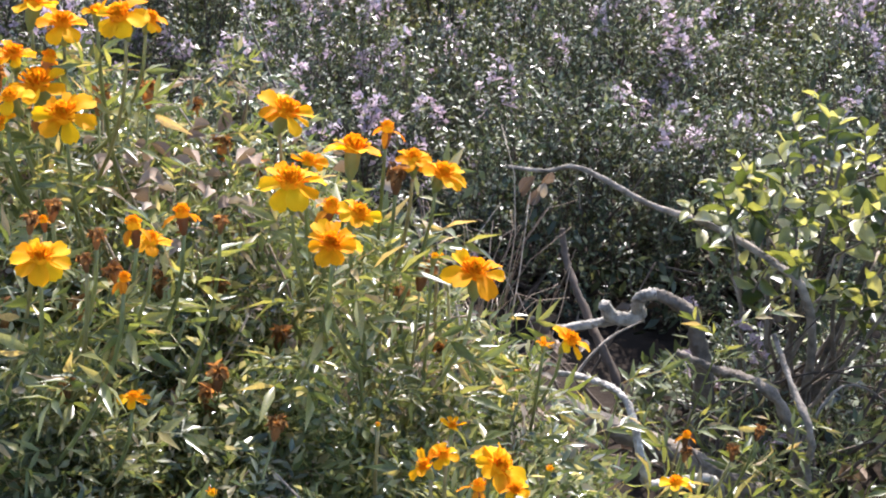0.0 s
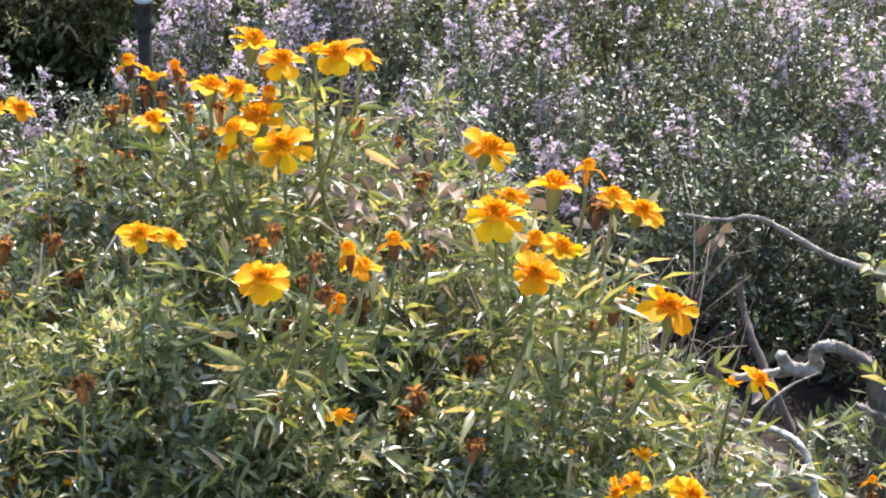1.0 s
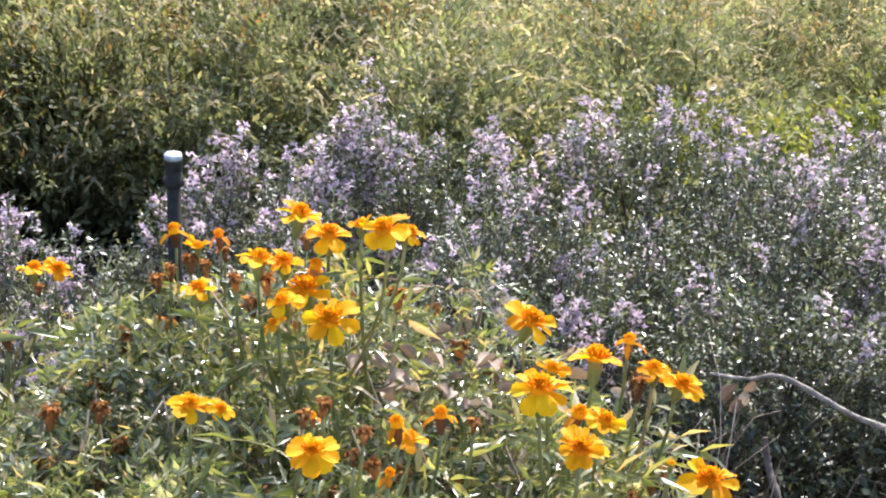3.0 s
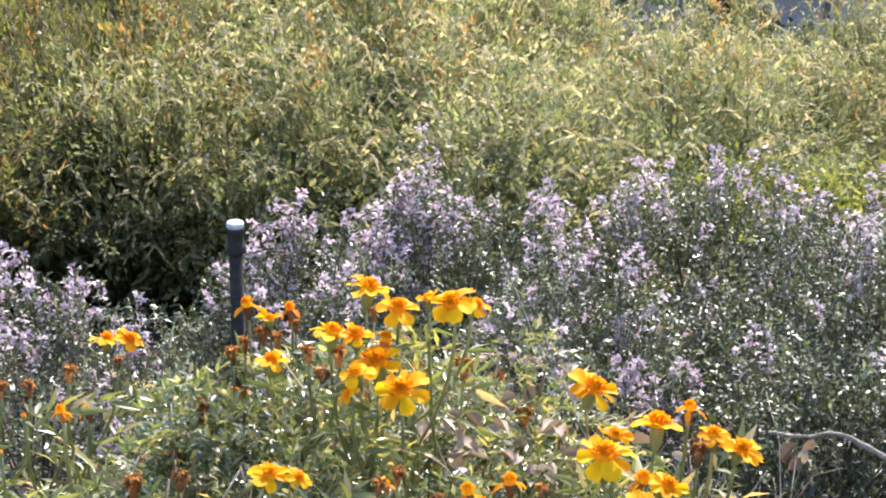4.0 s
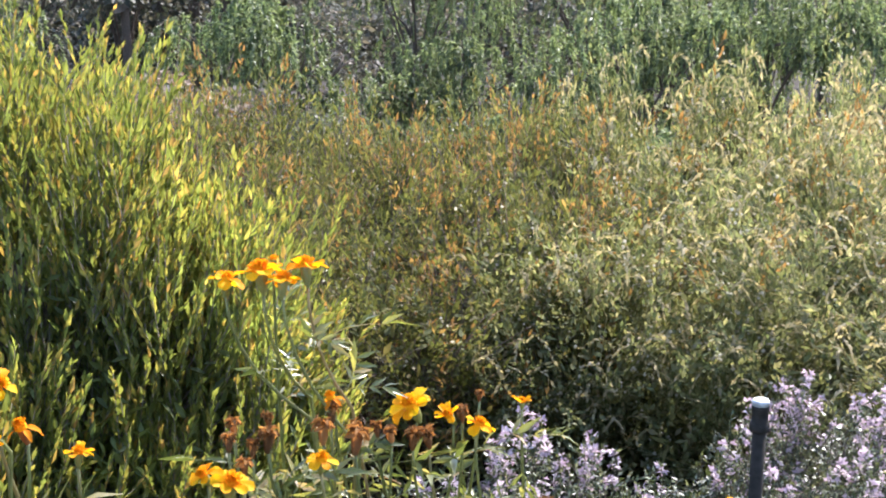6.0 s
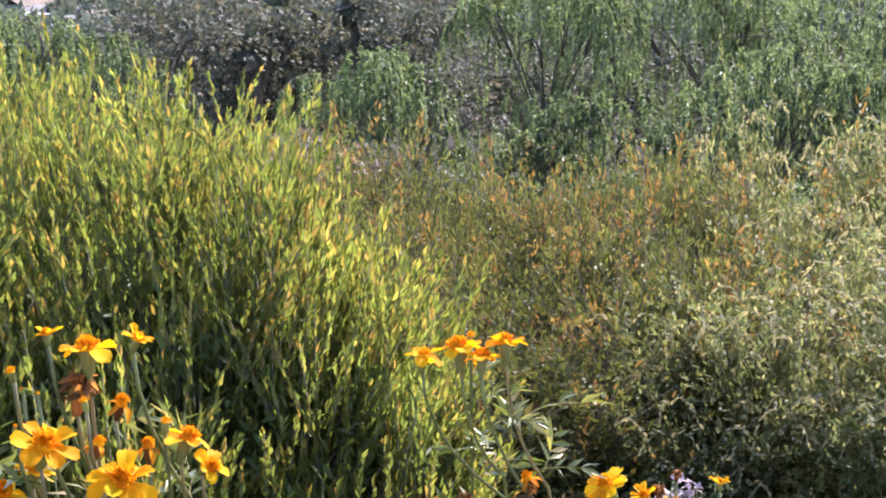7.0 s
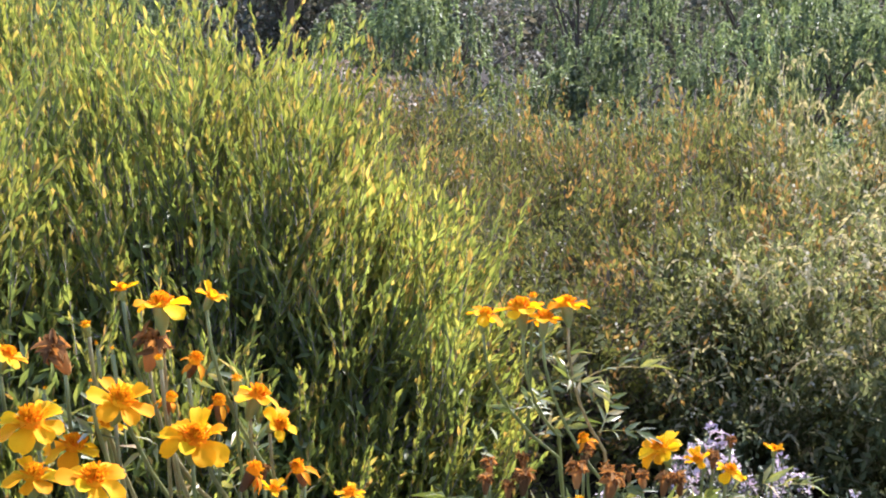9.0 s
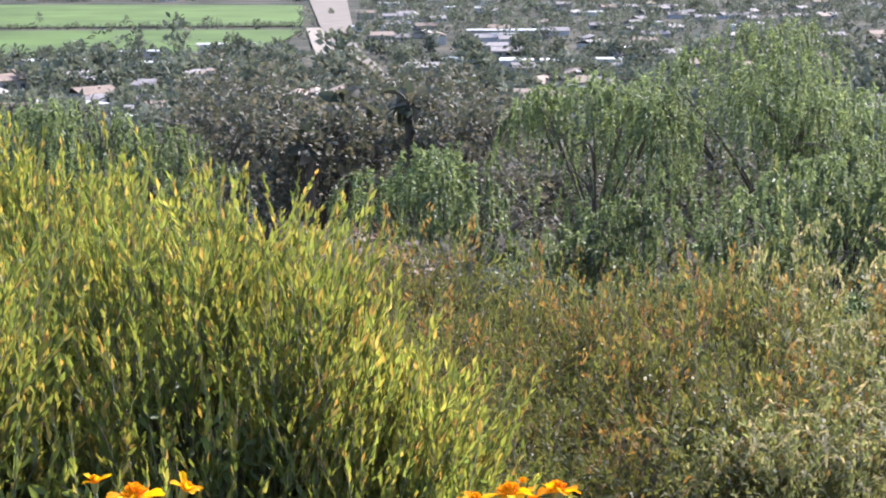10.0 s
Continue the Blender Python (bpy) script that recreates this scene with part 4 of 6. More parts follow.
FLOWERY = "grey-green rosemary bush thick with pale violet flowers"
SPARSE = "dark green rosemary bush with scattered violet flowers"
rosemary(-1.0, 3.02, 0.55, 0.45, 0.16, 560, 1.1, FLOWERY)
rosemary(-0.42, 3.5, 0.55, 0.5, 0.11, 620, 1.0, FLOWERY, [(-0.46, 3.62, 0.17)])
rosemary(-0.25, 2.75, 0.5, 0.45, 0.08, 520, 0.6, FLOWERY)
rosemary(-0.05, 3.95, 0.5, 0.45, 0.1, 560, 0.9, FLOWERY, [(-0.16, 3.93, 0.22), (-0.2, 3.9, 0.16)])
rosemary(0.3, 3.25, 0.55, 0.5, 0.14, 700, 0.4, SPARSE)
rosemary(0.72, 4.2, 0.6, 0.5, 0.1, 620, 0.9, FLOWERY)
rosemary(1.0, 3.45, 0.55, 0.5, 0.2, 700, 0.4, SPARSE)
rosemary(1.5, 4.2, 0.6, 0.55, 0.08, 600, 0.9, FLOWERY)
rosemary(1.75, 3.3, 0.6, 0.55, 0.26, 620, 0.7, FLOWERY)
rosemary(0.22, 2.55, 0.33, 0.3, 0.03, 300, 0.2, SPARSE)
rosemary(0.78, 2.86, 0.42, 0.34, 0.2, 480, 0.15, SPARSE, skirted=False)
rosemary(1.18, 2.72, 0.4, 0.32, 0.18, 420, 0.25, SPARSE, skirted=False)
rosemary(1.1, 2.12, 0.4, 0.28, 0.06, 300, 0.15, SPARSE)
rosemary(-1.55, 2.75, 0.45, 0.4, 0.0, 360, 0.8, FLOWERY)


# ---- pipe post ----
rng = np.random.default_rng(24)
def lathe(rows, n=20):
    verts, faces = [], []
    for z, r in rows:
        for k in range(n):
            a = 2 * math.pi * k / n
            verts.append((r * math.cos(a), r * math.sin(a), z))
    for i in range(len(rows) - 1):
        for k in range(n):
            faces.append((i * n + k, i * n + (k + 1) % n, i * n + n + (k + 1) % n, i * n + n + k))
    faces += [tuple(range(n))[::-1], tuple(range((len(rows) - 1) * n, len(rows) * n))]
    return verts, faces


px, py = -0.53, 3.11
pg = ground_z(px, py)
pt = 0.335 - pg
post = empty("pipe_post", (px, py, pg), "dark grey irrigation pipe post with a chalky white cap", "post")
put("pipe", mesh_of("pipe", *lathe([(-0.05, 0.0155), (pt - 0.075, 0.0155)]), M_POST), post)
put("coupling", mesh_of("coupling", *lathe([(pt - 0.075, 0.019), (pt - 0.073, 0.0225), (pt - 0.056, 0.0225), (pt - 0.054, 0.0185), (pt - 0.022, 0.0185), (pt - 0.02, 0.02), (pt - 0.012, 0.02)]), M_POST), post)
put("cap", mesh_of("cap", *lathe([(pt - 0.0115, 0.0195), (pt - 0.003, 0.0198), (pt, 0.018), (pt + 0.0015, 0.014), (pt + 0.0005, 0.007)]), M_CAP), post, label="chalky white cap")


# ---- old wood, twig, dead leaves ----
def branch(name, pts, r0, r1, mat, label, wobble=0.16, sides=9):
    me = mesh_of(name, *tube(spline(pts, 8), r0, r1, sides, wobble), mat)
    return tagged(put(name, me), label, "branch")


branch("bare_branch", [(0.553, 2.44, 0.234), (0.61, 2.39, 0.255), (0.662, 2.34, 0.289), (0.761, 2.236, 0.281), (0.84, 2.133, 0.302), (0.915, 2.03, 0.298), (0.95, 1.98, 0.28), (1.0, 2.0, 0.15), (1.03, 2.05, -0.08)], 0.0035, 0.008, M_BARK, "long pale bent bare branch over dark ground", 0.1)
branch("gnarled_branch", [(0.728, 2.024, 0.242), (0.755, 2.01, 0.237), (0.781, 2.0, 0.22), (0.8, 1.99, 0.175), (0.818, 1.98, 0.11), (0.83, 1.98, 0.0), (0.84, 1.98, -0.12)], 0.009, 0.019, M_BARK, "thick gnarled rosemary trunk bent over dark ground", 0.12, 10)
branch("broken_stub", [(0.72, 2.054, 0.18), (0.709, 2.045, 0.208), (0.713, 2.03, 0.234), (0.733, 2.021, 0.242)], 0.011, 0.009, M_BLEACHED, "bleached broken top of the gnarled trunk", 0.12, 10)
branch("broken_stub", [(0.655, 2.05, 0.203), (0.672, 2.05, 0.18), (0.698, 2.05, 0.174), (0.722, 2.052, 0.182)], 0.010, 0.013, M_BLEACHED, "short pale broken stub on the gnarled trunk", 0.12)
branch("broken_stub", [(0.59, 2.075, 0.134), (0.64, 2.07, 0.149), (0.685, 2.066, 0.162), (0.7, 2.06, 0.168)], 0.007, 0.009, M_BLEACHED, "pale stripped limb below the gnarled trunk", 0.12)
branch("fallen_branch", [(0.612, 2.22, 0.24), (0.618, 2.2, 0.205), (0.626, 2.16, 0.18), (0.648, 2.095, 0.14), (0.675, 2.02, 0.1), (0.72, 1.97, 0.0), (0.74, 1.96, -0.1)], 0.005, 0.009, M_TWIG, "dark dead rosemary stem leaning over")
branch("fallen_branch", [(0.72, 1.855, 0.25), (0.742, 1.845, 0.245), (0.775, 1.835, 0.235), (0.81, 1.79, 0.25), (0.85, 1.74, 0.24), (0.9, 1.7, 0.12), (0.93, 1.7, -0.03)], 0.005, 0.010, M_BARK, "pale split old branch lying low", 0.22)
branch("fallen_branch", [(0.829, 1.775, 0.34), (0.838, 1.7, 0.31), (0.85, 1.63, 0.28), (0.867, 1.65, 0.21), (0.9, 1.75, 0.1), (0.93, 1.84, -0.08)], 0.004, 0.007, M_BARK, "pale split dead stem by the shrub", 0.2)
branch("fallen_branch", [(0.5, 1.71, 0.32), (0.521, 1.695, 0.328), (0.555, 1.645, 0.35), (0.573, 1.59, 0.36), (0.588, 1.535, 0.31), (0.61, 1.56, 0.25), (0.66, 1.6, 0.22), (0.74, 1.66, 0.17), (0.8, 1.74, 0.04), (0.82, 1.78, -0.06)], 0.004, 0.0075, M_BLEACHED, "pale curved dead stem rising from leaf litter", 0.17)
branch("fallen_branch", [(0.3, 2.06, 0.1), (0.55, 1.9, 0.12), (0.75, 1.78, 0.1), (0.95, 1.72, 0.02), (1.1, 1.72, -0.06)], 0.014, 0.026, M_BARK, "dark thick old rosemary trunk along the ground", 0.14)
for i in range(52):
    bx, by = rng.uniform(0.3, 1.05), rng.uniform(1.45, 2.15)
    bz = ground_z(bx, by)
    a, ln = rng.uniform(0, 6.28), rng.uniform(0.12, 0.4)
    e = (bx + math.cos(a) * ln, by + math.sin(a) * ln, bz + rng.uniform(0.08, 0.38))
    mid = ((bx + e[0]) / 2 + rng.normal() * 0.05, (by + e[1]) / 2 + rng.normal() * 0.05, (bz + e[2]) / 2 + rng.normal() * 0.04 + 0.05)
    branch("dead_stick", [(bx, by, bz - 0.02), mid, e], 0.004, 0.0012, [M_TWIG, M_BARK, M_TWIG, M_TWIG][i % 4], "thin dry leafless stick", 0.1, 5)
for i, (tx, ty, tz) in enumerate([(0.05, 2.45, 0.1), (0.4, 1.82, 0.3), (0.33, 1.8, 0.28), (0.43, 1.92, 0.29), (0.28, 1.9, 0.25), (0.37, 2.0, 0.32)]):
    g = ground_z(tx, ty)
    rodsl = []
    for k in range(12):
        p = np.array([tx, ty, g])
        q = np.array([tx + rng.normal() * 0.075, ty + rng.normal() * 0.08, tz + rng.normal() * 0.08])
        rodsl.append((bend(p, (p + q) / 2 + rng.normal(size=3) * 0.05, q, 6), 0.0028, 0.0007))
        for j in range(3):
            e = q + rng.normal(size=3) * 0.05
            rodsl.append((bend((p + 2 * q) / 3, q, e, 4), 0.0012, 0.0005))
    tagged(put("twig_tangle", mesh_of("twig_tangle", *rods(rodsl, 4), M_DRYLEAF if i % 2 else M_TWIG)), "tangle of thin tan leafless twigs", "twig_mass", kind="stuff")
branch("bare_twig", [(0.3, 2.55, 0.0), (0.22, 2.6, 0.14), (0.14, 2.78, 0.22), (0.06, 3.0, 0.33)], 0.004, 0.0015, M_TWIG, "thin dark bare twig rising from rosemary", 0.05, 5)

CURL = blade([(0.0, 0.04), (0.2, 0.24), (0.5, 0.33), (0.8, 0.2), (1.0, 0.02)], 0.45, 0.55)
CURL2 = blade([(0.0, 0.04), (0.25, 0.28), (0.55, 0.3), (0.85, 0.16), (1.0, 0.02)], -0.35, 0.8)
curl_meshes = [mesh_of("dry_leaf", *CURL, M_DRYLEAF), mesh_of("dry_leaf", *CURL2, M_DRYLEAF)]
for i in range(44):
    lx, ly = 0.05 + rng.normal() * 0.055, 1.13 + rng.normal() * 0.035
    m3 = frames_along(rng.normal(size=(1, 3)) * np.array([1, 1, 0.4]), [rng.uniform(0.011, 0.021)])[0]
    tagged(put("dry_leaf", curl_meshes[i % 2], None, matrix4(m3, (lx, ly, 0.955 + rng.normal() * 0.012))), "pale curled dry leaf caught in the marigolds", "dry leaf", "dry leaves")
for i in range(90):
    lx, ly = rng.uniform(0.3, 1.2), rng.uniform(1.3, 2.6)
    m3 = frames_along(rng.normal(size=(1, 3)) * np.array([1, 1, 0.15]), [rng.uniform(0.03, 0.06)])[0]
    tagged(put("dry_leaf", curl_meshes[i % 2], None, matrix4(m3, (lx, ly, ground_z(lx, ly) + 0.02))), "brown curled dry leaf on the soil", "dry leaf", "dry leaves")
hang = empty("hanging_dead_leaves", (0.61, 2.43, 0.235), "bunch of withered tan leaves hanging from a branch", "dry leaf")
for k in range(5):
    m3 = frames_along(np.array([[rng.normal() * 0.25, rng.normal() * 0.15, -1]]), [0.03 + 0.015 * rng.random()], up=np.array([0, -1, 0.0]))[0]
    put("leaf", curl_meshes[k % 2], hang, matrix4(m3, (rng.normal() * 0.012, -0.004, -0.012 * k)))


# ---- leathery-leaved shrub by the old wood ----
rng = np.random.default_rng(25)
OVAL = blade([(0.0, 0.03), (0.2, 0.2), (0.5, 0.28), (0.8, 0.2), (1.0, 0.03)], 0.2, 0.3)
oval_mesh = mesh_of("leaf", *OVAL, M_OVAL)
oval_mesh2 = mesh_of("leaf", *blade([(0.0, 0.03), (0.25, 0.2), (0.6, 0.26), (1.0, 0.04)], -0.15, 0.55), M_OVAL)


def leathery(cx, cy, cz, rx, ry, rz, shoots, near):
    g = ground_z(cx, cy)
    ob = empty("leathery_shrub", (cx, cy, g), "dense evergreen shrub with small leathery oval leaves", "shrub", "leathery shrubs")
    o = np.array([cx, cy, g])
    sticks, rest, count = [], Cloud(), 0
    for i in range(shoots):
        d = unit(rng.normal(size=3))
        r = rng.uniform(0.35, 1.0) ** 0.5
        tip = np.array([cx, cy, cz]) + d * np.array([rx, ry, rz]) * r - o
        way = unit(d * 0.5 + np.array([0, -0.1, 0.7]) + rng.normal(size=3) * 0.3)
        foot = tip - way * 0.12
        if i % 4 == 0:
            sticks.append((bend(np.array([0, 0, 0.0]) + rng.normal(size=3) * np.array([0.05, 0.05, 0]), foot * np.array([0.6, 0.6, 0.5]), foot, 6), 0.006, 0.0025))
        sticks.append(([foot, tip], 0.0025, 0.0012))
        for k in range(10):
            a = k * 2.4
            side = unit(np.cross(way, [0.3, 0.2, 0.9]))
            ring = side * math.cos(a) + np.cross(way, side) * math.sin(a)
            lw = unit(ring + way * (0.3 + 0.07 * k))
            at = foot + way * 0.12 * (0.15 + 0.85 * (k / 9) ** 0.6)
            size = rng.uniform(0.026, 0.05) * (1.1 - 0.05 * k)
            m3 = frames_along(np.array([lw]), [size])[0]
            if count < near and d[1] < 0.2:
                put("leaf", oval_mesh if k % 2 else oval_mesh2, ob, matrix4(m3, at))
                count += 1
            else:
                rest.add(OVAL, [m3], [at])
    put("foliage", rest.mesh("foliage", M_OVAL), ob, kind="stuff")
    put("branchwork", mesh_of("branchwork", *rods(sticks, 5), M_BARK), ob, kind="stuff")


leathery(1.04, 2.1, 0.36, 0.27, 0.2, 0.2, 62, 290)
leathery(1.28, 2.0, 0.56, 0.2, 0.22, 0.34, 70, 290)
leathery(1.22, 1.74, 0.16, 0.2, 0.16, 0.2, 40, 220)


# ---- bright green upright bush ----
rng = np.random.default_rng(26)
SHOOT_LEAF = (np.array([(0, 0, 0), (-0.15, 0.45, 0.06), (0.15, 0.45, 0.06), (0, 1, -0.05)]), np.array([(0, 2, 3), (0, 3, 1)]))
SHORT_LEAF = (np.array([(0, 0, 0), (-0.2, 0.45, 0.03), (0.2, 0.45, 0.03), (0, 1, -0.04)]), np.array([(0, 2, 3, 1)]))


def upright_bush(cx, cy, rx, ry, top, shoots, label, mat=None, leaf=0.042, per=46, spread=0.25, length=(0.28, 0.6)):
    g = ground_z(cx, cy)
    ob = empty("upright_bush", (cx, cy, g), label, "bush", "tall green bushes")
    fan = 8
    m, h = int(shoots * 0.36), top - g
    n = m * fan
    a, d = rng.uniform(0, 2 * math.pi, m), np.sqrt(rng.uniform(0, 1, m))
    lump = np.array([noise.noise((cx + q * math.cos(p) * rx * 2.6, cy + q * math.sin(p) * ry * 2.6, 5.0)) for p, q in zip(a, d)])
    head = np.stack([rx * d * np.cos(a), ry * d * np.sin(a), h * (1 - 0.52 * d**2.4) + 0.36 * lump - np.abs(rng.normal(size=m)) * 0.18], -1)
    low = (d > 0.6) & (rng.random(m) < 0.45)
    head[:, 2] *= np.where(low, rng.uniform(0.25, 0.95, m), 1.0)
    lean = unit(np.stack([np.cos(a) * d * spread, np.sin(a) * d * spread, np.ones(m)], -1) + rng.normal(size=(m, 3)) * 0.1)
    fork = head - lean * 0.42
    way = unit(np.repeat(lean, fan, 0) + rng.normal(size=(n, 3)) * 0.2)
    ln = rng.uniform(*length, n)
    foot = np.repeat(fork, fan, 0) + rng.normal(size=(n, 3)) * np.array([0.035, 0.035, 0.06])
    tip = foot + way * ln[:, None]
    c, tips = Cloud(), Cloud()
    s = np.broadcast_to(np.linspace(0.0, 1, per), (n, per))
    at = (foot[:, None, :] + way[:, None, :] * (ln[:, None] * s)[..., None]).reshape(-1, 3)
    ways = np.repeat(way, per, 0) + unit(rng.normal(size=(n * per, 3))) * 0.32
    mats = frames_along(ways, leaf * rng.uniform(0.6, 1.25, n * per))
    upper = (s + rng.normal(size=s.shape) * 0.12 > 0.55).ravel()
    c.add(SHOOT_LEAF, mats[~upper], at[~upper])
    tips.add(SHOOT_LEAF, mats[upper], at[upper])
    k = n * 6
    ca, cd = rng.uniform(0, 2 * math.pi, k), np.sqrt(rng.uniform(0, 0.9, k))
    inner = np.stack([rx * cd * np.cos(ca), ry * cd * np.sin(ca), h * (1 - 0.6 * cd**2.2) * rng.uniform(0.05, 0.8, k)], -1)
    c.add(SHOOT_LEAF, frames_along(rng.normal(size=(k, 3)) + np.array([0, 0, 1.0]), rng.uniform(0.045, 0.075, k)), inner)
    put("foliage", c.mesh("foliage", mat or M_BUSH), ob, label="dense narrow green leaves", kind="stuff")
    put("shoot_tip_mass", tips.mesh("shoot_tip_mass", M_BUSH_TIP), ob, label="bright yellow-green shoot tips", kind="stuff")
    sticks = []
    for i in range(n):
        root = np.array([rng.normal() * 0.12, rng.normal() * 0.12, 0])
        sticks.append(([root, (root * 0.5 + foot[i] * 0.5) * np.array([1, 1, 0.8]), foot[i], tip[i]], 0.008 if i % 6 == 0 else 0.004, 0.001))
    put("branchwork", mesh_of("branchwork", *rods(sticks, 3), M_BARK), ob, kind="stuff")
    return ob


upright_bush(-2.84, 3.77, 1.05, 0.9, 0.85, 700, "tall yellow-green bush of upright leafy shoots")
upright_bush(-3.44, 4.57, 1.2, 0.9, 0.79, 520, "tall yellow-green bush of upright leafy shoots")
upright_bush(-4.54, 5.27, 1.1, 0.9, 0.86, 420, "tall yellow-green bush of upright leafy shoots")
upright_bush(-3.14, 2.87, 0.9, 0.8, 0.72, 420, "tall yellow-green bush of upright leafy shoots")
upright_bush(-2.22, 4.0, 0.36, 0.4, 0.52, 230, "lower yellow-green bush of upright leafy shoots", length=(0.3, 0.55))


# ---- dry hillside brush ----
rng = np.random.default_rng(27)
TUFT = (np.array([(0, 0, 0), (-0.5, 0.5, 0.2), (0.5, 0.5, 0.2), (0, 1, 0), (0, 0.5, -0.5), (0, 0.5, 0.5)]), np.array([(0, 2, 1), (1, 2, 3), (0, 4, 5), (5, 4, 3)]))


def brush_parts(kind, shoots, tufts, per=34):
    """Meshes of a unit shrub, 1 m across and 1 m high: fans of twiggy shoots with small leaves."""
    mat = {"olive": M_OLIVE, "straw": M_STRAW, "green": M_GREENPATCH}[kind]
    fan = 6
    m, n = shoots // fan, shoots // fan * fan
    a, d = rng.uniform(0, 2 * math.pi, m), np.sqrt(rng.uniform(0, 1, m))
    head = np.stack([0.6 * d * np.cos(a), 0.6 * d * np.sin(a), 1 - 0.5 * d**2 + rng.normal(size=m) * 0.09 - np.abs(rng.normal(size=m)) * 0.1], -1)
    lean = unit(np.stack([np.cos(a) * d * 0.6, np.sin(a) * d * 0.6, np.ones(m)], -1) + rng.normal(size=(m, 3)) * 0.2)
    foot = np.repeat(head - lean * 0.34, fan, 0) + rng.normal(size=(n, 3)) * 0.04
    way = unit(np.repeat(lean, fan, 0) + rng.normal(size=(n, 3)) * (0.4 if kind == "straw" else 0.3))
    ln = rng.uniform(0.2, 0.44, n)
    tip = foot + way * ln[:, None]
    rusty = np.repeat(rng.random(m) < (0.22 if kind == "olive" else 0.05), fan)
    c, rust = Cloud(), Cloud()
    s = rng.uniform(0, 1.0, (n, per)) ** 0.8
    bow = rng.normal(size=(n, 1, 3)) * 0.14 * (s**2)[..., None] * ln[:, None, None]
    at = (foot[:, None, :] + way[:, None, :] * (ln[:, None] * s)[..., None] + bow + rng.normal(size=(n, per, 3)) * 0.012).reshape(-1, 3)
    ways = np.repeat(way, per, 0) + unit(rng.normal(size=(n * per, 3))) * 0.75
    big = 1.5 if kind == "green" else 1.0
    mats = frames_along(ways, rng.uniform(0.02, 0.044, n * per) * big, wide=rng.uniform(0.02, 0.036, n * per) * big)
    red = (rusty[:, None] & (s > 0.55)).ravel() & (rng.random(n * per) < 0.75)
    if kind == "green":
        red[:] = False
    c.add(SHORT_LEAF, mats[~red], at[~red])
    rust.add(SHORT_LEAF, mats[red], at[red])
    k = 2200
    ca, cd = rng.uniform(0, 2 * math.pi, k), np.sqrt(rng.uniform(0, 1, k))
    inner = np.stack([0.52 * cd * np.cos(ca), 0.52 * cd * np.sin(ca), (1 - 0.5 * cd**2) * rng.uniform(-0.05, 0.8, k)], -1)
    c.add(SHORT_LEAF, frames_along(rng.normal(size=(k, 3)), rng.uniform(0.04, 0.07, k)), inner)
    made = [("foliage", c.mesh("foliage", mat), "")]
    if red.any():
        made.append(("rust_spray", rust.mesh("rust_spray", M_RUST), "rust-brown dry seed sprays"))
    sticks = []
    for i in range(n):
        root = np.array([rng.normal() * 0.05, rng.normal() * 0.05, -0.15])
        sticks.append(([root, root * 0.4 + foot[i] * 0.6, foot[i], tip[i]], 0.005, 0.001))
    made.append(("branchwork", mesh_of("branchwork", *rods(sticks, 3), M_TWIG if kind != "straw" else M_STRAW), ""))
    if kind == "straw":
        q, bits = 150, 13
        pick = rng.integers(0, n, q)
        b = rng.uniform(0, 2 * math.pi, q)
        side = np.stack([np.cos(b), np.sin(b), np.zeros(q)], -1)
        u = np.linspace(0.05, 1, bits)[None, :, None]
        size = rng.uniform(0.1, 0.2, q)[:, None, None]
        pos = (foot[pick] + way[pick] * (ln[pick] * 0.8)[:, None])[:, None, :] + size * (side[:, None, :] * u * 0.8 + np.array([0, 0, 1.0]) * (1.1 * u - 1.2 * u**2))
        along = side[:, None, :] * 0.8 + np.array([0, 0, 1.0]) * (1.1 - 2.4 * u) + rng.normal(size=pos.shape) * 0.28
        p = Cloud()
        p.add(SHORT_LEAF, frames_along(along.reshape(-1, 3), rng.uniform(0.02, 0.036, q * bits)), pos.reshape(-1, 3))
        made.append(("plume_mass", p.mesh("plume_mass", M_PLUME), "pale drooping dry plumes"))
    if tufts:
        t = Cloud()
        k = rng.integers(0, n, tufts)
        each = 7
        s = rng.uniform(0.3, 1.05, (tufts, each))
        pos = (foot[k][:, None, :] + way[k][:, None, :] * (ln[k][:, None] * s)[..., None] + rng.normal(size=(tufts, each, 3)) * 0.012).reshape(-1, 3)
        t.add(TUFT, frames_along(rng.normal(size=(tufts * each, 3)), rng.uniform(0.008, 0.018, tufts * each)), pos)
        made.append(("seed_fluff", t.mesh("seed_fluff", M_TUFT), "pale dry seed tufts"))
    return made


def brush_things(kind, label):
    made = []
    for v in range(3):
        ob = empty("brush_shrub", (0, 0, 0), label, "shrub", kind + " hillside brush")
        for name, me, about in brush_parts(kind, 240, {"olive": 14, "straw": 80, "green": 0}[kind]):
            put(name, me, ob, label=about, kind="stuff")
        made.append(ob)
    return made


KINDS = {"olive": brush_things("olive", "olive and rust-brown dry hillside shrub"), "straw": brush_things("straw", "straw-coloured dry shrub with pale seed tufts"), "green": brush_things("green", "bright yellow-green leafy low shrub")}
used = set()


def place_brush(kind, x, y, width, height):
    src = KINDS[kind][rng.integers(3)]
    m = Matrix.Translation((x, y, ground_z(x, y))) @ Matrix.Rotation(rng.uniform(0, 6.28), 4, "Z")
    if src.name in used:
        ob = copy_thing(src, m)
    else:
        ob = src
        ob.matrix_basis = m
        used.add(src.name)
    ob.scale = (width, width, height)


def brush_top(x, y):
    """How high the brush stands over the falling ground."""
    return min(2.0, 0.95 + 0.22 * (y - 4.9))


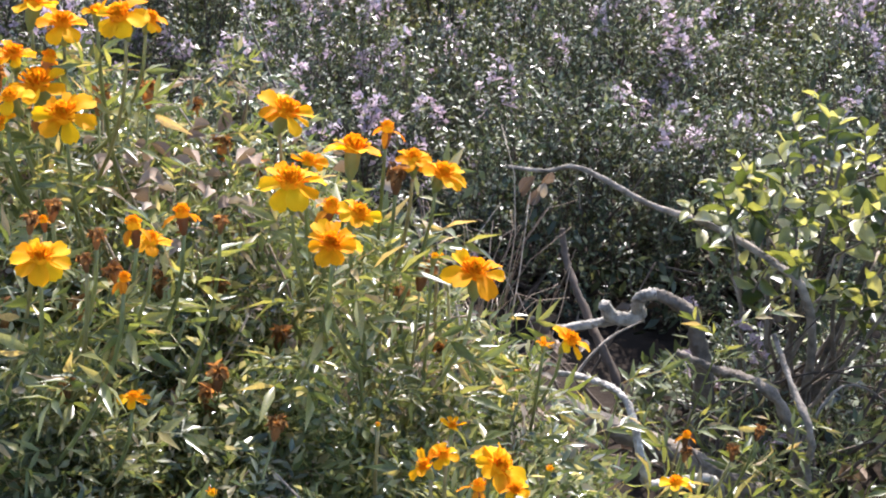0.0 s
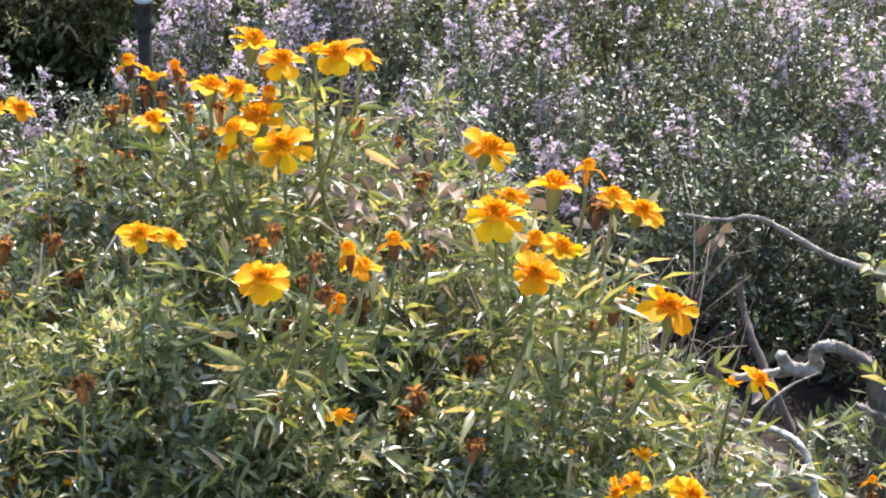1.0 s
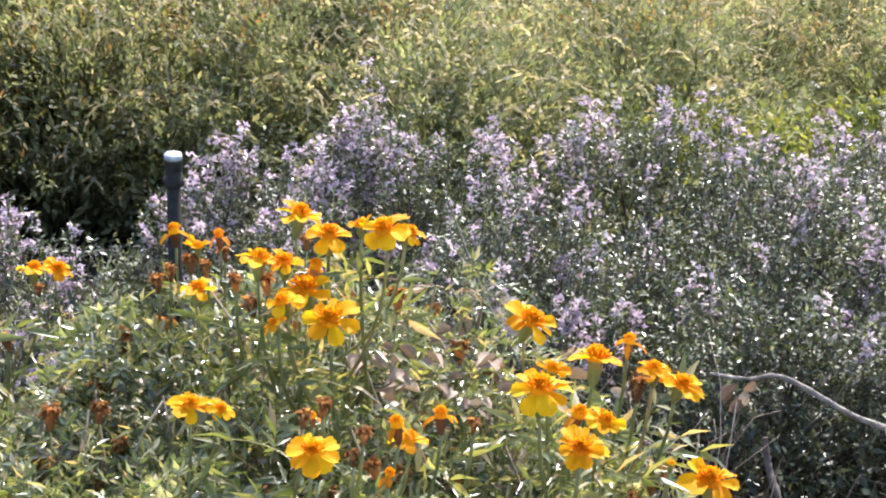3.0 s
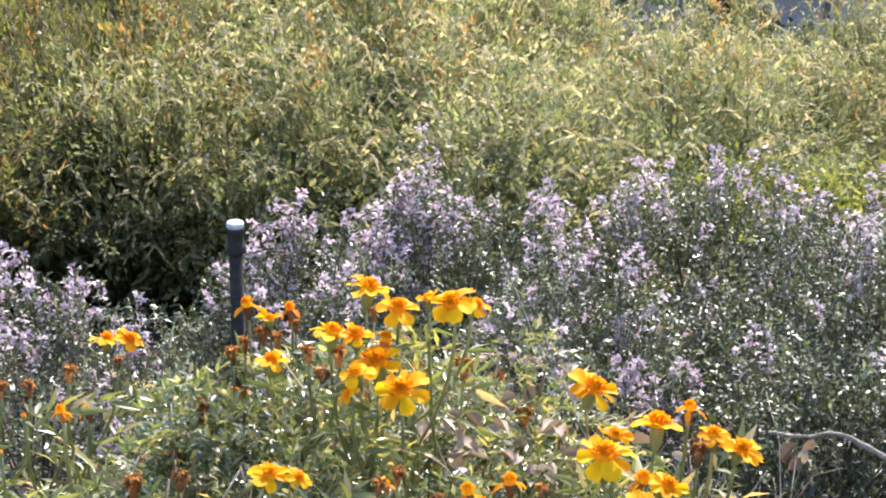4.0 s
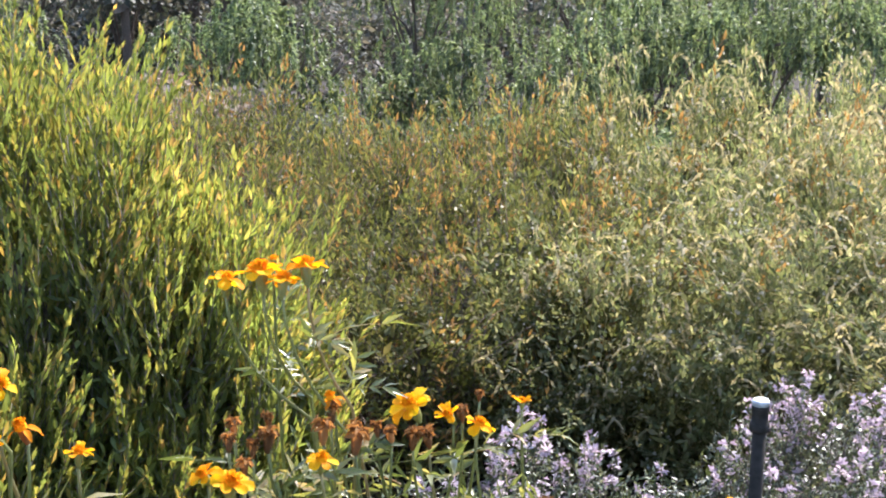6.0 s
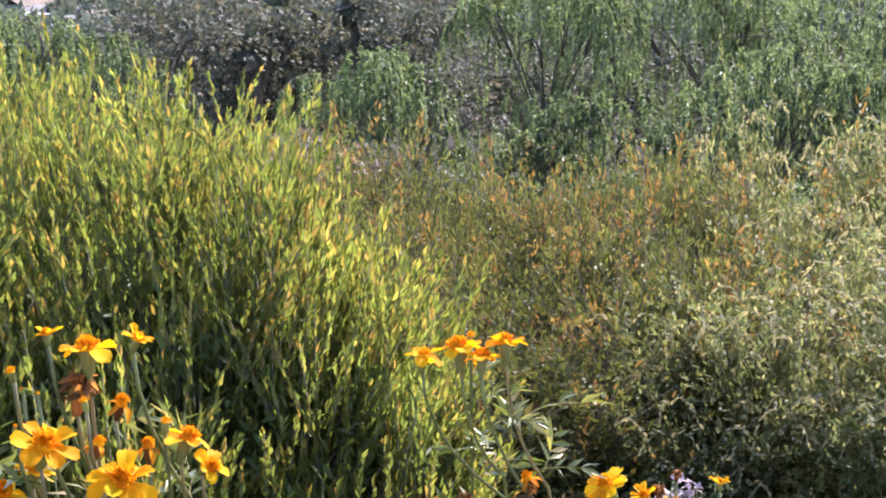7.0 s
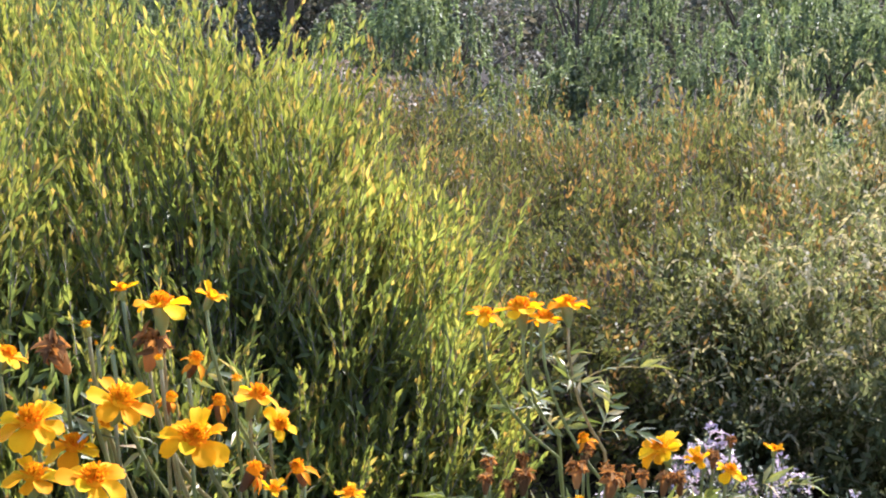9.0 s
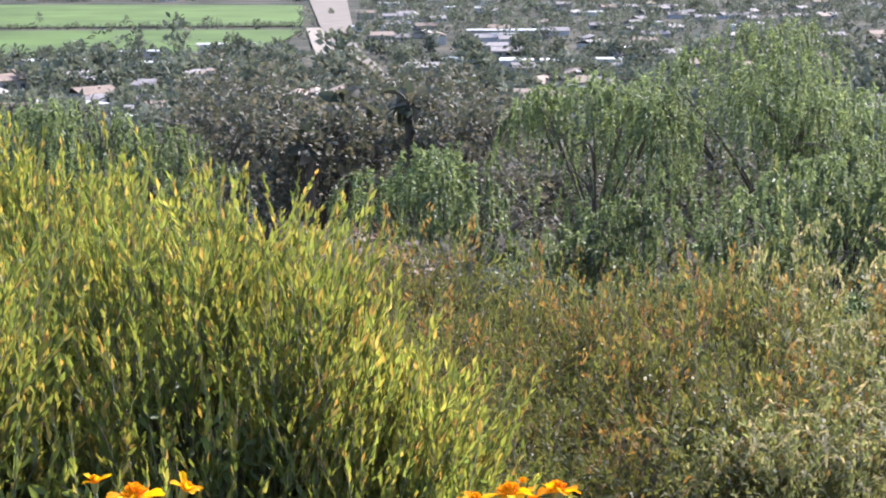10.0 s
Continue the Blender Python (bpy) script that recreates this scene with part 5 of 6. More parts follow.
for row, yy in enumerate(np.arange(5.0, 9.6, 0.62)):
    for xx in np.arange(-5.2 if yy > 6.5 else (-3.4 if yy > 5.5 else -2.2), 3.4, 0.78):
        x, y = xx + rng.normal() * 0.15 + 0.39 * (row % 2), yy + rng.normal() * 0.12
        az = math.degrees(math.atan2(-x - 0.4, y))
        if 4.5 < az < 26 and y < 5.5:
            continue
        if az < -13 and y < 6.2:
            kind = "green"
        elif az > (8.0 if y < 6.6 else 9.5) + rng.normal() * 1.6:
            kind = "olive"
        else:
            kind = "straw"
        hh = brush_top(x, y) * rng.uniform(0.88, 1.1) * (0.6 if kind == "green" else 1) * (1 - 0.43 * min(max((-az - 1) / 6, 0), 1) * (y > 5.8))
        place_brush(kind, x, y, rng.uniform(0.95, 1.25), hh)
spare = [ob for kind in KINDS for ob in KINDS[kind] if ob.name not in used]
for i, ob in enumerate(spare):
    x, y = -4.6 - 0.9 * i, 9.9
    ob.matrix_basis = Matrix.Translation((x, y, ground_z(x, y)))

# a curled leaf mesh added in place of the butterfly on the rosemary
tagged(put("dry_leaf", curl_meshes[0], None, matrix4(frames_along(np.array([[0.3, -0.2, 0.8]]), [0.035])[0], (-0.13, 3.92, 0.17))), "orange-tan dry leaf caught on rosemary flowers", "dry leaf", "dry leaves")


# ---- trees ----
rng = np.random.default_rng(28)
WISP = (np.array([(0, 0, 0), (-0.17, 0.45, 0.05), (0.17, 0.45, 0.05), (0, 1, -0.15)]), np.array([(0, 2, 3, 1)]))
DIAMOND = (np.array([(0, 0, 0), (-0.3, 0.5, 0.08), (0.3, 0.5, 0.08), (0, 1, -0.1)]), np.array([(0, 2, 3, 1)]))


def limbs(height, reach, n, lean=0.0):
    """A trunk and its limbs; returns rods and limb ends."""
    out, ends = [], []
    fork = np.array([lean, 0, height * 0.35])
    out.append((bend((0, 0, -0.4), (lean * 0.2, 0, height * 0.2), fork, 6), height * 0.026, height * 0.017))
    for i in range(n):
        a = 2 * math.pi * (i + rng.random() * 0.6) / n
        r = reach * rng.uniform(0.45, 0.95)
        e = np.array([math.cos(a) * r, math.sin(a) * r, height * rng.uniform(0.6, 0.86)])
        out.append((bend(fork, fork + np.array([math.cos(a) * r * 0.3, math.sin(a) * r * 0.3, height * 0.3]), e, 7), height * 0.006, height * 0.0015))
        ends.append(e)
        for k in range(2):
            e2 = e + rng.normal(size=3) * np.array([reach, reach, height * 0.12]) * 0.28
            out.append((bend(fork * 0.3 + e * 0.7, e, e2, 5), height * 0.006, height * 0.0015))
            ends.append(e2)
    return out, np.array(ends)


def weeping_tree(x, y, top, reach, label, strands=520, per=56, mat=None, leaf=0.1):
    """A pepper tree: strands of fine leaves hanging from its limbs."""
    g = ground_z(x, y)
    h, strands = top - g, int(strands * 1.25)
    ob = empty("pepper_tree", (x, y, g), label, "tree", "pepper trees")
    wood, ends = limbs(h, reach, 7)
    put("trunk", mesh_of("trunk", *rods(wood, 6), M_TWIG), ob, label="dark bent trunk and limbs")
    low = np.stack([rng.normal(size=8) * reach * 0.6, rng.normal(size=8) * reach * 0.6, h * rng.uniform(0.12, 0.5, 8)], -1)
    high = np.stack([rng.normal(size=3) * reach * 0.25, rng.normal(size=3) * reach * 0.25, h * rng.uniform(0.82, 0.94, 3)], -1)
    lobes = np.concatenate([ends[rng.permutation(len(ends))[:9]], high, low])
    which = rng.integers(0, len(lobes), strands)
    d = unit(rng.normal(size=(strands, 3)) + np.array([0, 0, 0.75]))
    size = rng.uniform(0.55, 1.0, strands) * reach * rng.uniform(0.26, 0.5, len(lobes))[which]
    start = lobes[which] + d * size[:, None]
    start[:, 2] = np.minimum(start[:, 2], h * (1.0 - 0.22 * (np.hypot(start[:, 0], start[:, 1]) / (reach * 1.3)) ** 2))
    start += rng.normal(size=start.shape) * reach * 0.03
    deep = rng.random(strands) < 0.2
    around, off = rng.uniform(0, 2 * math.pi, strands), np.sqrt(rng.random(strands)) * reach * 0.85
    within = np.stack([np.cos(around) * off, np.sin(around) * off, h * rng.uniform(0.18, 0.82, strands)], -1)
    start = np.where(deep[:, None], within, start)
    length = rng.uniform(0.25, 1.0, strands) ** 1.6 * 1.4 * h / 8
    s = rng.uniform(0, 1, (strands, per))
    out = d * np.array([1, 1, 0.2])
    at = start[:, None, :] + out[:, None, :] * (0.35 * np.sqrt(s))[..., None] * length[:, None, None] + np.array([0, 0, -1.0]) * (s**1.5 * length[:, None])[..., None]
    ways = np.array([0, 0, -0.9]) * s[..., None] + out[:, None, :] * (1 - s[..., None] * 0.7) + rng.normal(size=at.shape) * 0.32
    c = Cloud()
    c.add(WISP, frames_along(ways.reshape(-1, 3), leaf * rng.uniform(0.6, 1.3, strands * per)), at.reshape(-1, 3))
    put("crown", c.mesh("crown", mat or M_PEPPER), ob, label="weeping fine green foliage with gaps", kind="stuff")
    return ob


def grove_tree(x, y, top, reach, label, mat=None, clumps=26, per=70, leaf=0.45, name="grove_tree", group="valley grove"):
    """A tree with rounded leaf clumps of uneven outline at its limb ends."""
    g = ground_z(x, y)
    h = top - g
    ob = empty(name, (x, y, g), label, "tree", group)
    wood, ends = limbs(h, reach, 6)
    put("trunk", mesh_of("trunk", *rods(wood, 5), M_TWIG), ob)
    centre = np.concatenate([ends, np.stack([rng.normal(size=clumps) * reach * 0.42, rng.normal(size=clumps) * reach * 0.42, h * rng.uniform(0.42, 0.95, clumps)], -1)])
    n = len(centre)
    d = unit(rng.normal(size=(n, per, 3)))
    r = reach * rng.uniform(0.18, 0.36, (n, 1, 1)) * rng.uniform(0.6, 1.05, (n, per, 1))
    at = centre[:, None, :] + d * r * np.array([1, 1, 0.75])
    c = Cloud()
    c.add(DIAMOND, frames_along((d + rng.normal(size=d.shape) * 0.7).reshape(-1, 3), leaf * rng.uniform(0.6, 1.3, n * per)), at.reshape(-1, 3))
    put("crown", c.mesh("crown", mat or M_GROVE), ob, label="uneven crown of small leaves", kind="stuff")
    return ob


PEP = "weeping green pepper tree below the hillside brush"
weeping_tree(-11.3, 36.5, -1.0, 2.0, PEP, 700)
weeping_tree(-7.7, 40.8, -0.1, 3.3, PEP, 1050)
weeping_tree(-5.4, 39.2, -1.5, 2.7, PEP, 760)
weeping_tree(-12.5, 30.0, -2.3, 2.0, PEP, 520)
weeping_tree(-9.2, 31.3, -3.5, 1.8, PEP, 500)
weeping_tree(-5.1, 33.2, -2.6, 2.7, PEP, 620)
weeping_tree(-2.6, 35.0, -1.9, 2.7, PEP, 700)
weeping_tree(0.9, 36.0, -2.2, 2.5, PEP, 620)
weeping_tree(2.6, 39.0, -4.4, 1.8, PEP, 460)
weeping_tree(2.3, 34.6, -5.0, 1.5, PEP, 420)
weeping_tree(-13.9, 25.5, -3.6, 1.6, PEP, 420)
weeping_tree(-10.4, 25.9, -4.1, 1.7, PEP, 420)
weeping_tree(-7.0, 27.3, -4.4, 1.9, PEP, 420)
weeping_tree(-4.6, 27.5, -4.5, 1.9, PEP, 420)
weeping_tree(-1.4, 28.5, -4.9, 1.8, PEP, 420)
weeping_tree(-16.3, 21.4, -0.5, 1.3, PEP, 420, leaf=0.075)
weeping_tree(-14.4, 21.8, -0.9, 1.1, PEP, 360, leaf=0.075)
weeping_tree(-24.3, 32.4, -1.9, 1.8, PEP, 520)
weeping_tree(-25.8, 32.0, -2.1, 2.4, PEP, 520, mat=M_GROVE)


def grove(n, first, span, near, far, high, low):
    for i in range(n):
        az = first - span * (i + rng.random() * 0.8) / n
        dist = rng.uniform(near, far)
        x, y = -math.sin(radians(az)) * dist, math.cos(radians(az)) * dist
        top = 1.6 - dist * math.tan(radians(rng.uniform(high, low)))
        grove_tree(x, y, top, rng.uniform(2.2, 4.2) * dist / 80, "dusky brown-green tree in a dense grove", leaf=0.32 * dist / 80, per=64)


grove(28, 31.6, 10.7, 58, 120, 3.6, 6.0)
grove(20, 22, 26, 75, 150, 6.0, 8.0)


def palm(az, dist, drop):
    """A fan palm with a slim trunk and a head of arching fronds."""
    x, y = -math.sin(radians(az)) * dist, math.cos(radians(az)) * dist
    g = ground_z(x, y)
    h = 1.6 - dist * math.tan(radians(drop)) - g
    ob = empty("palm_tree", (x, y, g), "slim palm with a round head of fronds", "tree", "palms")
    put("trunk", mesh_of("trunk", *tube(bend((0, 0, -0.3), (0.2, 0, h * 0.5), (0.1, 0, h), 7), 0.24, 0.17, 7), M_TWIG), ob)
    c = Cloud()
    ways = unit(rng.normal(size=(34, 3)) + np.array([0, 0, 0.25]))
    c.add(blade([(0, 0.03), (0.4, 0.07), (0.65, 0.28), (0.85, 0.22), (1, 0.04)], 0.5, 0.35), frames_along(ways, rng.uniform(0.75, 1.15, 34)), np.tile([0.1, 0, h], (34, 1)))
    put("fronds_head", c.mesh("fronds_head", M_GROVE), ob, label="round head of arching fronds", kind="stuff")


for az, dist, drop in [(26.4, 70, 5.5), (24.0, 66, 5.4), (27.7, 64, 6.9), (25.1, 72, 6.2), (22.7, 70, 5.8)]:
    palm(az, dist, drop)

for i, (x, y, top, r) in enumerate([(-9.2, 18.2, -1.75, 1.0), (-8.3, 19.3, -2.3, 1.2), (-10.5, 18.9, -2.2, 0.9), (-11.8, 20.6, -2.75, 1.0)]):
    grove_tree(x, y, top, r, "grey-brown half-bare shrub on the slope", mat=[M_DRYLEAF, M_GROVE][i % 2], clumps=14, per=46, leaf=0.1, name="bare_shrub", group="bare shrubs")
strip("dirt_patch", [(32.4, 30), (32.4, 24)], [(26.4, 30), (26.4, 24)], M_DIRT, "pale bare patch of dirt on the slope", 0.06)


# ---- houses ----
rng = np.random.default_rng(29)
M_TEAL = solid("grey_green_siding", [(0, (0.2, 0.23, 0.195)), (1, (0.22, 0.25, 0.215))], 0.8, 1.5, 0.9, 1.08, shine=0.2)
M_LAV = solid("pale_grey_stucco", [(0, (0.34, 0.335, 0.34)), (1, (0.38, 0.37, 0.375))], 0.85, 1.5, 0.9, 1.08, shine=0.2)
M_ROOFG = solid("grey_shingle", [(0, (0.2, 0.18, 0.18)), (0.5, (0.28, 0.25, 0.24)), (1, (0.33, 0.3, 0.28))], 0.95, 0.6, 0.8, 1.2, shine=0.15)
M_PINK = solid("pinkish_grey_stucco", [(0, (0.24, 0.215, 0.21)), (1, (0.27, 0.245, 0.24))], 0.9, 0.8, 0.9, 1.1, shine=0.1)
M_PALEROOF = solid("pale_shingle", [(0, (0.4, 0.36, 0.34)), (1, (0.48, 0.43, 0.41))], 0.9, 0.8, 0.85, 1.1, shine=0.2)
M_ROOFT = solid("brown_tile_roof", [(0, (0.2, 0.145, 0.11)), (1, (0.3, 0.22, 0.17))], 0.9, 0.6, 0.8, 1.2)
M_WHITE = solid("white_paint", [(0, (0.36, 0.35, 0.33)), (1, (0.5, 0.49, 0.47))], 0.6, 1.0, 0.92, 1.05)
M_CREAM = solid("cream_stucco", [(0, (0.22, 0.195, 0.17)), (0.5, (0.3, 0.27, 0.24)), (1, (0.4, 0.37, 0.34))], 0.85, 0.4, 0.9, 1.08)
M_PANE = solid("dark_window", [(0, (0.03, 0.035, 0.04)), (1, (0.05, 0.055, 0.06))], 0.12, 2, 0.9, 1.1)
M_BROWN = solid("brown_boards", [(0, (0.13, 0.1, 0.08)), (1, (0.18, 0.14, 0.11))], 0.85, 4, 0.8, 1.15)
M_ASPHALT = solid("asphalt", [(0, (0.06, 0.058, 0.062)), (1, (0.075, 0.072, 0.078))], 0.9, 0.5, 0.85, 1.15)
M_FENCE = solid("weathered_boards", [(0, (0.4, 0.34, 0.26)), (1, (0.52, 0.45, 0.36))], 0.85, 6, 0.8, 1.15)


def box(x0, x1, y0, y1, z0, z1):
    v = [(x, y, z) for z in (z0, z1) for y in (y0, y1) for x in (x0, x1)]
    return v, [(0, 2, 3, 1), (4, 5, 7, 6), (0, 1, 5, 4), (2, 6, 7, 3), (0, 4, 6, 2), (1, 3, 7, 5)]


def gable(x0, x1, y0, y1, z, rise, over=0.5, thick=0.18, along="x"):
    """A two-sloped roof with thickness; the ridge runs along x or y."""
    x0, x1, y0, y1 = x0 - over, x1 + over, y0 - over, y1 + over
    v = []
    for dz in (0.0, thick):
        if along == "x":
            m = (y0 + y1) / 2
            v += [(x0, y0, z + dz), (x1, y0, z + dz), (x1, m, z + rise + dz), (x0, m, z + rise + dz), (x1, y1, z + dz), (x0, y1, z + dz)]
        else:
            m = (x0 + x1) / 2
            v += [(x0, y1, z + dz), (x0, y0, z + dz), (m, y0, z + rise + dz), (m, y1, z + rise + dz), (x1, y0, z + dz), (x1, y1, z + dz)]
    f = [(0, 3, 2, 1), (3, 5, 4, 2), (6, 7, 8, 9), (9, 8, 10, 11), (0, 1, 7, 6), (4, 5, 11, 10), (1, 2, 8, 7), (2, 4, 10, 8), (5, 3, 9, 11), (3, 0, 6, 9)]
    return v, f


def flat(name, vf, mat, parent, label=""):
    return put(name, mesh_of(name, *vf, mat, smooth=False), parent, label=label)


near_house = empty("house", (12.1, 67.6, -16.4), "two-storey house with grey-green upper siding and pale lower wall", "house")
flat("wall", box(0, 7.5, 0.3, 9, 2.1, 5.6), M_TEAL, near_house, "grey-green siding wall")
flat("wall", box(0.2, 7.5, 0.4, 9, 0.0, 2.1), M_LAV, near_house, "pale grey lower wall")
flat("bay", box(1.0, 3.2, -0.25, 0.3, 2.05, 5.6), M_TEAL, near_house)
flat("wall", box(0.0, 7.4, 0.2, 0.4, 0.0, 0.55), M_BROWN, near_house, "dark base course")
flat("post", box(3.1, 3.3, -0.2, 0.05, 0.0, 2.05), M_BROWN, near_house)
flat("roof", gable(0, 7.5, 0.3, 9, 5.6, 1.8), M_ROOFG, near_house, "grey shingle roof")
flat("trim", box(0.0, 7.5, 0.22, 0.3, 2.0, 2.14), M_BROWN, near_house)
win = flat("window", box(1.32, 2.82, -0.3, -0.255, 2.65, 3.55), M_WHITE, near_house, "white-framed window")
for k in range(3):
    flat("pane", box(1.4 + 0.47 * k, 1.4 + 0.47 * k + 0.4, -0.312, -0.304, 2.73, 3.47), M_PANE if k != 1 else M_CREAM, win)
side_house = empty("house", (7.9, 71.0, -17.6), "low house with a pale pinkish-grey shingle roof and brown gable", "house")
flat("wall", box(0.3, 1.85, -4.6, 5, -1, 6.2), M_PINK, side_house, "tall pinkish-grey stucco wall")
flat("downpipe", box(1.87, 1.97, -4.7, -4.6, -1, 6.2), M_BROWN, side_house)
corner_house = empty("house", (10.75, 66.2, -16.35), "low brown house with a pale shingle roof, set cornerwise", "house")
corner_house.rotation_euler = (0, 0, radians(-40))
flat("wall", box(-5.0, 0, 0, 8, -1.5, 2.7), M_BROWN, corner_house, "brown boarded wall")
flat("gable", ([(-5.0, 0.0, 2.7), (-5.0, 8, 2.7), (-5.0, 4, 3.65), (0, 0, 2.7), (0, 8, 2.7), (0, 4, 3.65)], [(0, 1, 2), (3, 5, 4), (0, 3, 4, 1), (0, 2, 5, 3), (1, 4, 5, 2)]), M_BROWN, corner_house, "brown gable end")
flat("roof", gable(-5.0, 0, 0, 8, 2.72, 0.98, over=0.35), M_PALEROOF, corner_house, "pale pinkish-grey shingle roof")
strip("street", [(-6.2, 95), (-6.6, 62)], [(-8.6, 95), (-8.3, 62)], M_ASPHALT, "grey asphalt street between houses", 0.1)
for i in range(4):
    grove_tree(9.3 + i * 0.75, 62.5 + (i % 2), [-12.9, -12.6, -13.6, -14.2][i], 0.9, "dark rounded garden shrub beside a house", clumps=20, per=70, leaf=0.14, name="garden_shrub", group="garden shrubs")
fence = empty("fence", (13.2, 60.0, ground_z(14, 60)), "weathered pale board fence by the house", "fence")
for i in range(26):
    flat("board", box(i * 0.16, i * 0.16 + 0.15, 0, 0.03, 0, 1.5 + 0.02 * (i % 3)), M_FENCE, fence)


# ---- the town in the valley ----
rng = np.random.default_rng(30)
def town_house(w, d, h, rise, wall, roof, label, low=False):
    ob = empty("town_house", (0, 0, -80), label, "house", "town houses")
    flat("wall", box(-w / 2, w / 2, -d / 2, d / 2, -2, h), wall, ob)
    flat("roof", gable(-w / 2, w / 2, -d / 2, d / 2, h, rise, 0.6, 0.3) if not low else box(-w / 2 - 0.3, w / 2 + 0.3, -d / 2 - 0.3, d / 2 + 0.3, h, h + 0.6), roof, ob)
    for k in range(3):
        flat("window", box(-w / 2 + w * (0.15 + 0.28 * k), -w / 2 + w * (0.3 + 0.28 * k), -d / 2 - 0.08, -d / 2 - 0.02, h * 0.35, h * 0.75), M_PANE, ob)
    return ob


TYPES = [town_house(19, 13, 3.6, 2.2, M_CREAM, M_ROOFG, "cream single-storey house with grey gable roof"), town_house(16, 12, 6.0, 2.4, M_CREAM, M_ROOFT, "cream two-storey house with brown roof"), town_house(26, 14, 4.2, 0.5, M_WHITE, M_WHITE, "white flat-roofed town building", True), town_house(20, 12, 3.4, 2.6, M_LAV, M_ROOFG, "grey single-storey house with gable roof")]
fresh = set(range(4))


def on_road(az, dist):
    return (25.3 if dist > 950 else 24.2) < az < 27.4 and dist > 640


def in_field(az, dist):
    return az > 27.5 and 900 < dist < 2050


for i in range(400):
    az, dist = rng.uniform(5, 41), 1.0 / rng.uniform(1 / 2300, 1 / 440) if i % 3 else rng.uniform(1000, 2400)
    if on_road(az, dist) or in_field(az, dist):
        continue
    k = int(rng.choice(4, p=[0.42, 0.2, 0.1, 0.28]))
    x, y, z = polar(az, dist)
    m = Matrix.Translation((x, y, z)) @ Matrix.Rotation(radians(28 + rng.choice([0, 90, 180, 45]) + rng.normal() * 6), 4, "Z")
    if k in fresh:
        TYPES[k].matrix_basis = m
        fresh.discard(k)
    else:
        copy_thing(TYPES[k], m)


def long_building(az, dist, w, d, h, turn, label, mat=None):
    x, y, z = polar(az, dist)
    ob = empty("long_building", (x, y, z), label, "building")
    flat("wall", box(-w / 2, w / 2, -d / 2, d / 2, -2, h), mat or M_WHITE, ob)
    flat("roof", box(-w / 2 - 0.5, w / 2 + 0.5, -d / 2 - 0.5, d / 2 + 0.5, h, h + 0.7), M_WHITE, ob)
    ob.rotation_euler = (0, 0, radians(turn))


long_building(37.3, 800, 60, 16, 7, 39, "long low white building by the fields")
long_building(33.5, 880, 26, 14, 7, 36, "pale low building among trees", M_CREAM)
long_building(34.1, 730, 16, 10, 5, 36, "pale low building among trees", M_CREAM)
long_building(30.2, 930, 34, 14, 8, 33, "white building behind trees")
long_building(19.9, 1150, 60, 20, 6, 22, "pale low building in town", M_CREAM)
long_building(18.9, 820, 40, 14, 5, 24, "pale low building in town", M_CREAM)


